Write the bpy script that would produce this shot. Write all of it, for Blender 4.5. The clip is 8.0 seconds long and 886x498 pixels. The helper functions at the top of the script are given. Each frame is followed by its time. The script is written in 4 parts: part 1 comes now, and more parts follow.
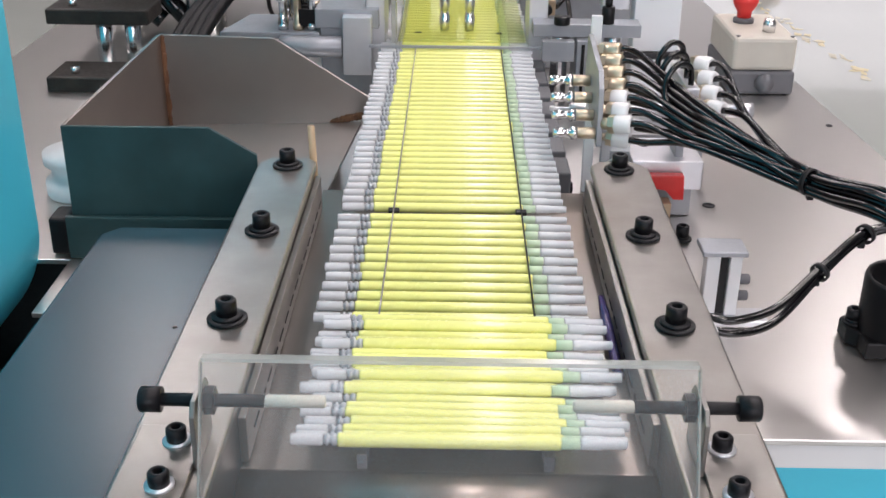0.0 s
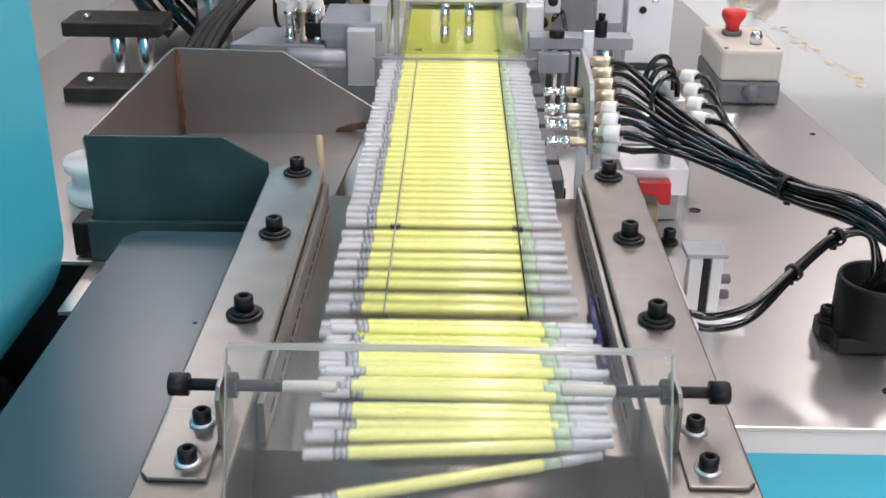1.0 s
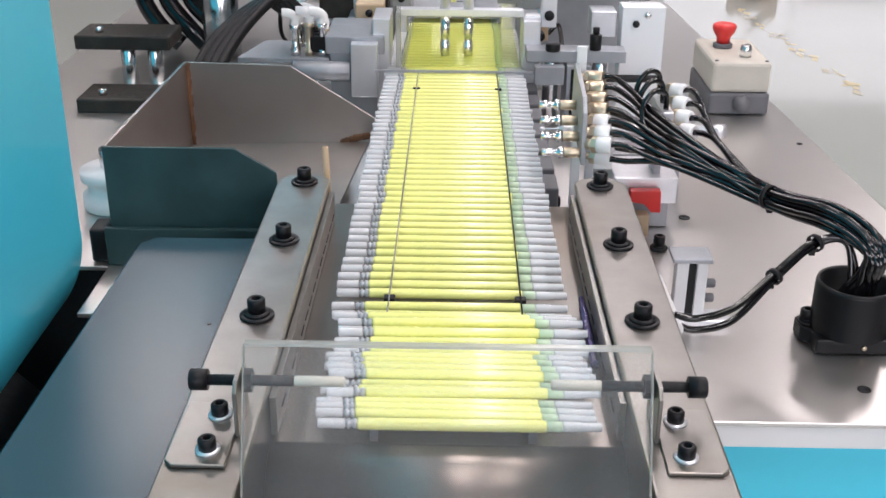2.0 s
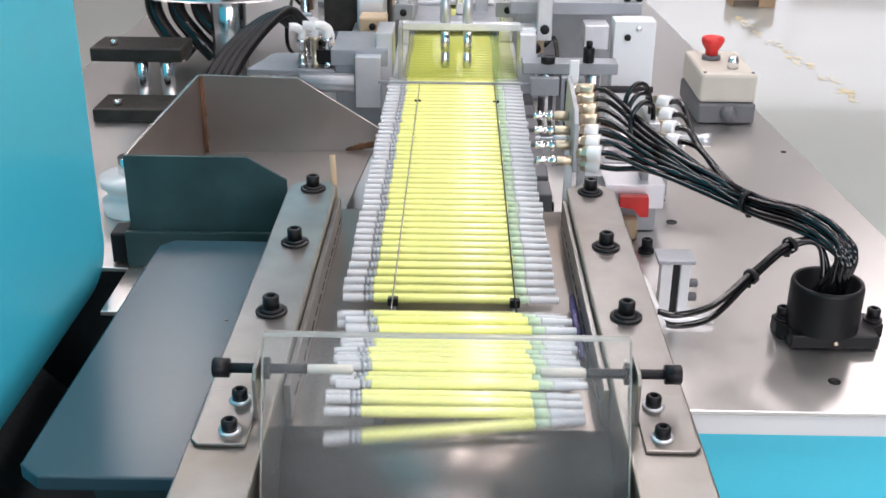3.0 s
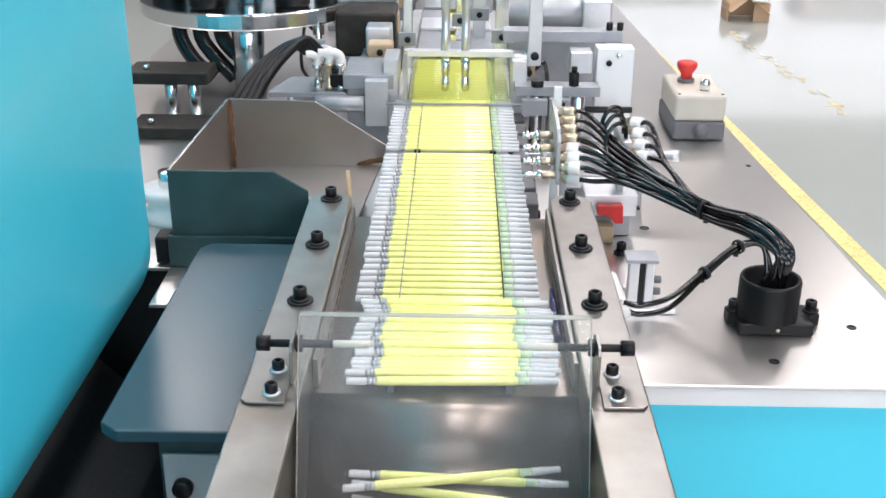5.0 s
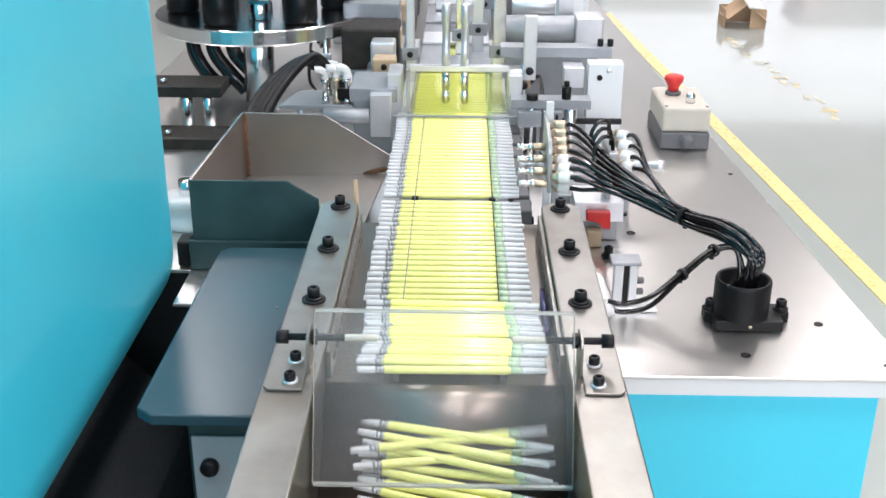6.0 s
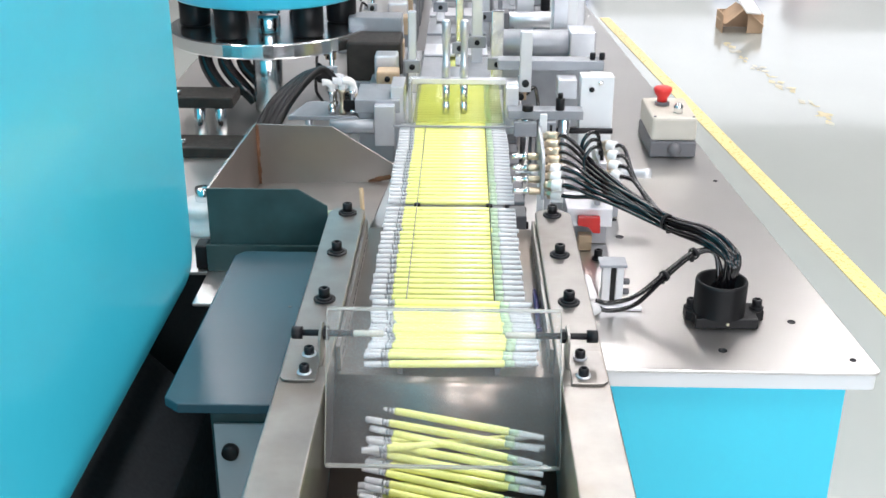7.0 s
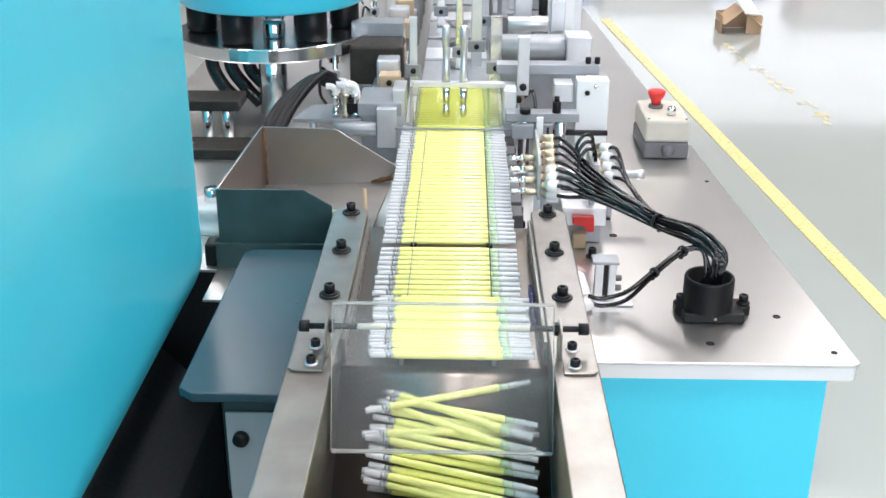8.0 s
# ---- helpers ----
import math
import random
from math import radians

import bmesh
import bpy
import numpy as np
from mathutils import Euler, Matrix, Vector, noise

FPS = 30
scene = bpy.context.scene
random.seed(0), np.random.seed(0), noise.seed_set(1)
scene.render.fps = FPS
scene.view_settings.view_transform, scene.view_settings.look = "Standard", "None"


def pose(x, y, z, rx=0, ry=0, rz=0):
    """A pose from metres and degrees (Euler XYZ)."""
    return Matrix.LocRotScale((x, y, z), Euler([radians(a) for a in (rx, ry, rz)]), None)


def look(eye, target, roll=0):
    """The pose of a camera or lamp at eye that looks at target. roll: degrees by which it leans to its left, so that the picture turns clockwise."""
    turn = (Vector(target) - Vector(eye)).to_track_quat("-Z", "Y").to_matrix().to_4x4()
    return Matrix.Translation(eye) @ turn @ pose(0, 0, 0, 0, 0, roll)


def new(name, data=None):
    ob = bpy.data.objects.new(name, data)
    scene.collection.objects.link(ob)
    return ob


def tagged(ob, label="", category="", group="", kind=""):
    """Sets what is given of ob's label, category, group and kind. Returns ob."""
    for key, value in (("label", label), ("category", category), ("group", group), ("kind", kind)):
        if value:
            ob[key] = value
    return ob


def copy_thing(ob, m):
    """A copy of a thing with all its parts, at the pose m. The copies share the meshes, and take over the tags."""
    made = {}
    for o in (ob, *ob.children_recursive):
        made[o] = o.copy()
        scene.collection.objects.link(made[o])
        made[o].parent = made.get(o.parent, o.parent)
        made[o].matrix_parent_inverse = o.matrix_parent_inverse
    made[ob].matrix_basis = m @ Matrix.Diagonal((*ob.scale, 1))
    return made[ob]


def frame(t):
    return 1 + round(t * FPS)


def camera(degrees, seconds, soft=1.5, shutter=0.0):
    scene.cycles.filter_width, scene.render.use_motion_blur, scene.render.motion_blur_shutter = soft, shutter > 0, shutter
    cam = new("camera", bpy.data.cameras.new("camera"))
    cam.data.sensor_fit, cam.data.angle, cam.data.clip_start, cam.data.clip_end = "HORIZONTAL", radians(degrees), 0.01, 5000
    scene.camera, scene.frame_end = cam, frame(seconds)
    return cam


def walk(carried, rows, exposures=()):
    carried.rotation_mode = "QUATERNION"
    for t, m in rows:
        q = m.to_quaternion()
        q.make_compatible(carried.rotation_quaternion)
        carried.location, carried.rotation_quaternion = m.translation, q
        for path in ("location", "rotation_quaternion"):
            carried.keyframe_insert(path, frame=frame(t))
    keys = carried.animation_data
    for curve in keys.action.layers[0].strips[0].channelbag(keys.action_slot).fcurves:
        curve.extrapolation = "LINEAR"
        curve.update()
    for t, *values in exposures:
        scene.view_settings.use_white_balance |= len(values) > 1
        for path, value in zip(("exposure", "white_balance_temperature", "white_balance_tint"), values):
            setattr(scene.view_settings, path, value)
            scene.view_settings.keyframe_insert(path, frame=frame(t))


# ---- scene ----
cam = camera(43.6, 8.0, soft=1.55, shutter=0.6)
PATH = [
    (0.0, look((0.0003, -0.4554, 0.2525), (-0.0057, 0.1780, -0.0453), 0.63)),
    (0.5, look((0.0006, -0.4736, 0.2608), (-0.0055, 0.1606, -0.0354), 0.62)),
    (1.0, look((0.0009, -0.4980, 0.2698), (-0.0054, 0.1370, -0.0248), 0.61)),
    (1.5, look((0.0014, -0.5159, 0.2783), (-0.0052, 0.1198, -0.0146), 0.60)),
    (3.0, look((0.0032, -0.5824, 0.3053), (-0.0043, 0.0557, 0.0176), 0.56)),
    (3.5, look((0.0039, -0.6186, 0.3197), (-0.0039, 0.0203, 0.0337), 0.54)),
    (4.0, look((0.0048, -0.6618, 0.3362), (-0.0034, -0.0223, 0.0517), 0.51)),
    (4.5, look((0.0057, -0.6849, 0.3447), (-0.0029, -0.0448, 0.0617), 0.49)),
    (6.0, look((0.0088, -0.7842, 0.3873), (-0.0011, -0.1425, 0.1075), 0.40)),
    (6.5, look((0.0101, -0.8311, 0.4094), (-0.0004, -0.1892, 0.1304), 0.36)),
    (7.0, look((0.0113, -0.8558, 0.4203), (0.0004, -0.2138, 0.1416), 0.32)),
    (7.5, look((0.0127, -0.8782, 0.4294), (0.0012, -0.2362, 0.1507), 0.28)),
    (8.0, look((0.0141, -0.9007, 0.4380), (0.0021, -0.2588, 0.1591), 0.24)),
]
walk(cam, PATH, exposures=((0.0, -0.45, 6700, 22), (3.0, -0.29, 6560, 20), (5.0, -0.07, 6480, 17), (8.0, 0.0, 6400, 14)))

# ---- world and lamps ----
world = bpy.data.worlds.new("hall_air")
scene.world = world
world.use_nodes = True
world.node_tree.nodes["Background"].inputs[0].default_value = (0.85, 0.93, 1.0, 1)
world.node_tree.nodes["Background"].inputs[1].default_value = 0.6

FLOOR = -0.9
CEIL = 5.0
LAMPS = [(x, y) for x in (-2.4, 0.9, 3.6) for y in (-2.2, 0.9, 4.0, 7.4)]
for lx, ly in LAMPS:
    data = bpy.data.lights.new("tube_light", "AREA")
    data.shape, data.size, data.size_y = "RECTANGLE", 0.5, 1.9
    data.energy, data.color = 55.0, (1.0, 0.985, 0.96)
    lamp = new("tube_light", data)
    lamp.matrix_world = pose(lx, ly, CEIL - 0.32)
# Added fill lamp behind the camera: brightens the faces turned towards it.
data = bpy.data.lights.new("window_light", "AREA")
data.shape, data.size, data.size_y, data.energy, data.color = "RECTANGLE", 10.0, 2.6, 400.0, (0.93, 0.97, 1.0)
lamp = new("window_light", data)
lamp.matrix_world = pose(0, -6.05, 1.6, 90)
# Added fill lamp at the far end: brightens the reflection in the floor.
data = bpy.data.lights.new("window_light", "AREA")
data.shape, data.size, data.size_y, data.energy, data.color = "RECTANGLE", 10.0, 2.6, 84.0, (0.95, 0.98, 1.0)
lamp = new("window_light", data)
lamp.matrix_world = pose(2, 16.05, 1.6, -90)


# ---- materials ----
def material(name, color, rough=0.5, metal=0.0, vary=0.08, scale=30.0, grain=0.1, grain_scale=400.0, stretch=(1, 1, 1),
             stain=None, stain_amount=0.0, rough_vary=0.06, coat=0.0, glow=0.0, random_tint=0.0, shine=0.5):
    m = bpy.data.materials.new(name)
    m.use_nodes = True
    n, l = m.node_tree.nodes, m.node_tree.links
    b = n["Principled BSDF"]
    coord = n.new("ShaderNodeTexCoord")
    mapping = n.new("ShaderNodeMapping")
    mapping.inputs["Scale"].default_value = stretch
    l.new(coord.outputs["Object"], mapping.inputs[0])
    big = n.new("ShaderNodeTexNoise")
    big.inputs["Scale"].default_value, big.inputs["Detail"].default_value = scale, 5
    l.new(coord.outputs["Object"], big.inputs["Vector"])
    fine = n.new("ShaderNodeTexNoise")
    fine.inputs["Scale"].default_value, fine.inputs["Detail"].default_value = grain_scale, 3
    l.new(mapping.outputs[0], fine.inputs["Vector"])
    ramp = n.new("ShaderNodeMapRange")
    ramp.inputs[1].default_value, ramp.inputs[2].default_value = 0.3, 0.7
    ramp.inputs[3].default_value, ramp.inputs[4].default_value = 1 - vary, 1 + vary
    l.new(big.outputs[0], ramp.inputs[0])
    tint = n.new("ShaderNodeMix")
    tint.data_type, tint.blend_type = "RGBA", "MULTIPLY"
    tint.inputs[0].default_value = 1.0
    tint.inputs[6].default_value = (*color, 1)
    l.new(ramp.outputs[0], tint.inputs[7])
    last = tint.outputs[2]
    if stain:
        patch = n.new("ShaderNodeTexNoise")
        patch.inputs["Scale"].default_value, patch.inputs["Detail"].default_value = scale * 0.35, 6
        l.new(coord.outputs["Object"], patch.inputs["Vector"])
        edge = n.new("ShaderNodeMapRange")
        edge.inputs[1].default_value, edge.inputs[2].default_value = 0.48, 0.72
        edge.inputs[3].default_value, edge.inputs[4].default_value = 0.0, stain_amount
        l.new(patch.outputs[0], edge.inputs[0])
        mix = n.new("ShaderNodeMix")
        mix.data_type = "RGBA"
        l.new(edge.outputs[0], mix.inputs[0])
        l.new(last, mix.inputs[6])
        mix.inputs[7].default_value = (*stain, 1)
        last = mix.outputs[2]
    if random_tint:
        info = n.new("ShaderNodeObjectInfo")
        rr = n.new("ShaderNodeMapRange")
        rr.inputs[3].default_value, rr.inputs[4].default_value = 1 - random_tint, 1 + random_tint
        l.new(info.outputs["Random"], rr.inputs[0])
        t2 = n.new("ShaderNodeMix")
        t2.data_type, t2.blend_type = "RGBA", "MULTIPLY"
        t2.inputs[0].default_value = 1.0
        l.new(last, t2.inputs[6])
        l.new(rr.outputs[0], t2.inputs[7])
        last = t2.outputs[2]
    l.new(last, b.inputs["Base Color"])
    rv = n.new("ShaderNodeMapRange")
    rv.inputs[1].default_value, rv.inputs[2].default_value = 0.3, 0.7
    rv.inputs[3].default_value, rv.inputs[4].default_value = max(rough - rough_vary, 0.02), min(rough + rough_vary, 1)
    l.new(fine.outputs[0], rv.inputs[0])
    b.inputs["Roughness"].default_value = rough
    if rough_vary:
        l.new(rv.outputs[0], b.inputs["Roughness"])
    if grain:
        bump = n.new("ShaderNodeBump")
        bump.inputs["Strength"].default_value, bump.inputs["Distance"].default_value = grain, 0.0006
        l.new(fine.outputs[0], bump.inputs["Height"])
        l.new(bump.outputs[0], b.inputs["Normal"])
    b.inputs["Metallic"].default_value = metal
    b.inputs["Specular IOR Level"].default_value = shine
    b.inputs["Coat Weight"].default_value = coat
    if glow:
        b.inputs["Emission Color"].default_value = (*color, 1)
        b.inputs["Emission Strength"].default_value = glow
    return m


def clear(name, color, see, rough=0.12):
    """Thin clear plastic: part of the light goes straight through."""
    m = bpy.data.materials.new(name)
    m.use_nodes = True
    n, l = m.node_tree.nodes, m.node_tree.links
    b = n["Principled BSDF"]
    b.inputs["Base Color"].default_value = (*color, 1)
    b.inputs["Roughness"].default_value = rough
    t = n.new("ShaderNodeBsdfTransparent")
    t.inputs[0].default_value = (*[min(1, c * 0.3 + 0.7) for c in color], 1)
    noise_tex = n.new("ShaderNodeTexNoise")
    noise_tex.inputs["Scale"].default_value = 60
    coord = n.new("ShaderNodeTexCoord")
    l.new(coord.outputs["Object"], noise_tex.inputs["Vector"])
    rng = n.new("ShaderNodeMapRange")
    rng.inputs[3].default_value, rng.inputs[4].default_value = see - 0.025, see + 0.025
    l.new(noise_tex.outputs[0], rng.inputs[0])
    mix = n.new("ShaderNodeMixShader")
    l.new(rng.outputs[0], mix.inputs[0])
    l.new(b.outputs[0], mix.inputs[1])
    l.new(t.outputs[0], mix.inputs[2])
    l.new(mix.outputs[0], n["Material Output"].inputs[0])
    return m


STEEL = material("brushed_steel", (0.325, 0.313, 0.298), 0.33, 0.9, 0.12, 30, 0.0, 400, (1, 0.06, 1), (0.215, 0.18, 0.15), 0.65, rough_vary=0.0)
STEEL_SHEET = material("steel_sheet", (0.215, 0.202, 0.190), 0.33, 0.95, 0.14, 14, 0.0, 300, (0.1, 1, 1), (0.24, 0.17, 0.13), 0.6, rough_vary=0.0)
BIN_STEEL = material("bin_sheet_steel", (0.37, 0.335, 0.312), 0.34, 0.85, 0.10, 10, 0.0, 300, (1, 1, 1), (0.29, 0.22, 0.18), 0.5, rough_vary=0.0)
TABLE_STEEL = material("table_steel", (0.67, 0.655, 0.635), 0.30, 0.95, 0.05, 5, 0.0, 300, (1, 0.12, 1), (0.54, 0.51, 0.49), 0.3, rough_vary=0.0)
ALU = material("aluminium", (0.72, 0.73, 0.76), 0.36, 0.75, 0.06, 40, 0.06, 500)
ALU_GREY = material("grey_anodised", (0.34, 0.355, 0.38), 0.40, 0.4, 0.08, 40, 0.06, 500)
CHROME = material("chrome", (0.86, 0.86, 0.87), 0.19, 1.0, 0.03, 30, 0.02, 300)
BLACK_OXIDE = material("black_oxide", (0.010, 0.010, 0.012), 0.38, 0.1, 0.2, 300, 0.2, 900, shine=0.28)
BLACK_PLASTIC = material("black_plastic", (0.007, 0.007, 0.008), 0.38, 0.0, 0.15, 60, 0.1, 500, shine=0.28)
BLACK_TUBE = material("black_hose", (0.004, 0.004, 0.005), 0.12, 0.0, 0.1, 60, 0.0, 300, shine=0.7)
WHITE_PLASTIC = material("white_plastic", (0.80, 0.80, 0.80), 0.38, 0.0, 0.04, 60, 0.04, 300)
WHITE_PAINT = material("white_paint", (0.82, 0.83, 0.84), 0.45, 0.0, 0.03, 12, 0.05, 300)
BRASS = material("nickel_brass", (0.66, 0.56, 0.42), 0.38, 0.95, 0.1, 200, 0.05, 500)
RED = material("red_plastic", (0.72, 0.035, 0.03), 0.4, 0.0, 0.08, 60, 0.05, 400)
BEIGE = material("beige_plastic", (0.56, 0.52, 0.45), 0.5, 0.0, 0.04, 40, 0.08, 600)
GREY_PLASTIC = material("dark_grey_plastic", (0.13, 0.13, 0.14), 0.5, 0.0, 0.06, 40, 0.08, 600)
CYAN = material("cyan_paint", (0.055, 0.70, 0.93), 0.33, 0.0, 0.04, 3, 0.004, 200, rough_vary=0.02, coat=0.2)
TEAL = material("teal_grey_paint", (0.026, 0.064, 0.066), 0.34, 0.1, 0.22, 26, 0.06, 150, (1, 1, 1), (0.014, 0.03, 0.034), 0.5)
BLUEGREY = material("blue_grey_paint", (0.022, 0.064, 0.084), 0.27, 0.0, 0.05, 5, 0.0, 140, (1, 1, 1), (0.036, 0.084, 0.108), 0.4, rough_vary=0.0)
# Near black: the deep shade below the cabinet is put into this colour.
DARK = material("dark_frame", (0.009, 0.012, 0.015), 0.7, 0.0, 0.2, 8, 0.1, 200)
PALE_GREY = material("pale_grey_paint", (0.36, 0.40, 0.42), 0.45, 0.0, 0.05, 20, 0.05, 300)
TIP_PLASTIC = material("tip_plastic", (0.60, 0.57, 0.49), 0.4, 0.0, 0.06, 60, 0.04, 300)
PAPER = material("white_paper", (0.82, 0.82, 0.80), 0.8, 0.0, 0.04, 20, 0.05, 200)
WORN_PAINT = material("worn_line_paint", (0.62, 0.53, 0.32), 0.2, 0.0, 0.08, 14, 0.03, 90, (1, 1, 1), (0.50, 0.52, 0.49), 1.0)
CARTON = material("carton", (0.54, 0.38, 0.25), 0.8, 0.0, 0.1, 10, 0.1, 200)
TAN = material("tan_resin", (0.55, 0.40, 0.26), 0.5, 0.0, 0.1, 40, 0.06, 400)
FLOOR_PAINT = material("floor_epoxy", (0.42, 0.445, 0.42), 0.12, 0.0, 0.06, 0.7, 0.03, 60, (1, 1, 1), (0.36, 0.395, 0.37), 0.5, coat=0.3)
LINE_PAINT = material("yellow_line_paint", (0.80, 0.66, 0.28), 0.3, 0.0, 0.08, 6, 0.05, 90)
# Added walls and ceiling: dark grey, to keep the bounced fill light low.
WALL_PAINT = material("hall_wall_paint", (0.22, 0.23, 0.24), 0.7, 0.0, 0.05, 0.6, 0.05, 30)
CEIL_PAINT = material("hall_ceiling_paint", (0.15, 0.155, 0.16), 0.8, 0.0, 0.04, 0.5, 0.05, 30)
TUBE_GLOW = material("lit_diffuser", (1.0, 0.98, 0.95), 0.5, glow=9.0)
YELLOW = material("yellow_ink", (0.93, 0.92, 0.32), 0.24, 0.0, 0.04, 90, 0.03, 300, coat=0.3, random_tint=0.04)
YELLOW_PALE = material("pale_yellow_ink", (0.74, 0.80, 0.30), 0.26, 0.0, 0.05, 90, 0.03, 300, coat=0.3)
GREEN_TINT = clear("green_tinted_plastic", (0.80, 0.97, 0.74), 0.38)
CLEAR = clear("clear_plastic", (0.97, 0.98, 1.0), 0.50, 0.05)
FROST = clear("frosted_rib", (0.60, 0.62, 0.66), 0.25, 0.3)
ACRYLIC = clear("acrylic_sheet", (0.95, 0.96, 0.96), 0.955, 0.03)
ACRYLIC_EDGE = clear("acrylic_edge", (0.52, 0.53, 0.50), 0.50, 0.15)
# Olive tint stands for the shade on the tubes under the gate.
SHADE_TINT = clear("shade_tinted_cover", (0.72, 0.76, 0.28), 0.84, 0.08)
BROWN_STEEL = material("dark_oxidised_steel", (0.030, 0.024, 0.020), 0.55, 0.3, 0.35, 60, 0.2, 300)
PURPLE = clear("violet_plastic", (0.06, 0.045, 0.16), 0.2, 0.2)


# ---- building kit ----
def merge(bm, other):
    data = bpy.data.meshes.new("tmp")
    other.to_mesh(data)
    other.free()
    bm.from_mesh(data)
    bpy.data.meshes.remove(data)
    return bm


def box(x0, x1, y0, y1, z0, z1, bev=0.0008, bm=None, turn=None):
    b = bmesh.new()
    bmesh.ops.create_cube(b, size=1, matrix=Matrix.Translation(((x0 + x1) / 2, (y0 + y1) / 2, (z0 + z1) / 2)) @ Matrix.Diagonal((abs(x1 - x0), abs(y1 - y0), abs(z1 - z0), 1)))
    if bev:
        bmesh.ops.bevel(b, geom=b.edges[:], offset=min(bev, 0.3 * min(abs(x1 - x0), abs(y1 - y0), abs(z1 - z0))), segments=2, affect="EDGES", profile=0.5)
    if turn is not None:
        b.transform(turn)
    return merge(bm, b) if bm else b


def lathe(profile, m=None, seg=20, bm=None, smooth=True):
    """profile: (radius, height) pairs round the local z axis."""
    b = bmesh.new()
    rings = []
    for r, z in profile:
        if r < 1e-7:
            rings.append([b.verts.new((0, 0, z))])
        else:
            rings.append([b.verts.new((r * math.cos(2 * math.pi * i / seg), r * math.sin(2 * math.pi * i / seg), z)) for i in range(seg)])
    for a, c in zip(rings, rings[1:]):
        for i in range(seg):
            j = (i + 1) % seg
            if len(a) == 1 and len(c) == 1:
                continue
            if len(a) == 1:
                b.faces.new((a[0], c[j], c[i]))
            elif len(c) == 1:
                b.faces.new((a[i], a[j], c[0]))
            else:
                b.faces.new((a[i], a[j], c[j], c[i]))
    bmesh.ops.recalc_face_normals(b, faces=b.faces[:])
    if smooth:
        for f in b.faces:
            f.smooth = True
    if m is not None:
        b.transform(m)
    return merge(bm, b) if bm else b


def along(p0, p1):
    p0, p1 = Vector(p0), Vector(p1)
    return Matrix.Translation(p0) @ (p1 - p0).to_track_quat("Z", "Y").to_matrix().to_4x4()


def rod(p0, p1, r, seg=16, bev=0.0006, bm=None):
    h = (Vector(p1) - Vector(p0)).length
    e = min(bev, r * 0.3, h * 0.3)
    return lathe([(0, 0), (r - e, 0), (r, e), (r, h - e), (r - e, h), (0, h)], along(p0, p1), seg, bm)


def prism(outline, axis, a, b_, bev=0.0008, bm=None):
    """A plate: the outline in the two other axes, in order, from a to b_ along axis."""
    b = bmesh.new()
    put = {"x": lambda u, v, w: (w, u, v), "y": lambda u, v, w: (u, w, v), "z": lambda u, v, w: (u, v, w)}[axis]
    lo = [b.verts.new(put(u, v, a)) for u, v in outline]
    hi = [b.verts.new(put(u, v, b_)) for u, v in outline]
    b.faces.new(lo)
    b.faces.new(hi[::-1])
    n = len(outline)
    for i in range(n):
        j = (i + 1) % n
        b.faces.new((lo[i], hi[i], hi[j], lo[j]))
    bmesh.ops.recalc_face_normals(b, faces=b.faces[:])
    if bev:
        bmesh.ops.bevel(b, geom=b.edges[:], offset=bev, segments=2, affect="EDGES", profile=0.5)
    return merge(bm, b) if bm else b


def spline(points, steps=8):
    p = [Vector(q) for q in points]
    p = [2 * p[0] - p[1]] + p + [2 * p[-1] - p[-2]]
    out = []
    for i in range(1, len(p) - 2):
        for k in range(steps):
            t = k / steps
            out.append(0.5 * (2 * p[i] + (p[i + 1] - p[i - 1]) * t + (2 * p[i - 1] - 5 * p[i] + 4 * p[i + 1] - p[i + 2]) * t * t
                              + (3 * p[i] - p[i - 1] - 3 * p[i + 1] + p[i + 2]) * t ** 3))
    return out + [p[-2]]


def hose(points, r, seg=10, steps=8, bm=None):
    path = spline(points, steps)
    b = bmesh.new()
    rings, side = [], None
    for i, q in enumerate(path):
        way = (path[min(i + 1, len(path) - 1)] - path[max(i - 1, 0)]).normalized()
        if side is None:
            side = way.orthogonal().normalized()
        side = (side - way * side.dot(way)).normalized()
        up = way.cross(side)
        rings.append([b.verts.new(q + r * (math.cos(2 * math.pi * k / seg) * side + math.sin(2 * math.pi * k / seg) * up)) for k in range(seg)])
    for a, c in zip(rings, rings[1:]):
        for k in range(seg):
            f = b.faces.new((a[k], a[(k + 1) % seg], c[(k + 1) % seg], c[k]))
            f.smooth = True
    b.faces.new(rings[0][::-1])
    b.faces.new(rings[-1])
    return merge(bm, b) if bm else b


def part(name, bm, mat, parent=None, label=""):
    """Links bm, built in the world's space, as one mesh under parent."""
    m, here = Matrix.Identity(4), parent
    while here is not None:
        m, here = here.matrix_basis @ m, here.parent
    bm.transform(m.inverted())
    data = bpy.data.meshes.new(name)
    bm.to_mesh(data)
    bm.free()
    data.materials.append(mat)
    ob = new(name, data)
    ob.parent = parent
    if label:
        tagged(ob, label)
    return ob


def thing(name, label, category, group="", kind="", m=None):
    """An Empty at a thing's base, for its parts."""
    ob = new(name)
    ob.empty_display_size = 0.02
    if m is not None:
        ob.matrix_basis = m
    return tagged(ob, label, category, group, kind)


def structure(name, bm, mat, label):
    return tagged(part(name, bm, mat), label, "", "", "structure")


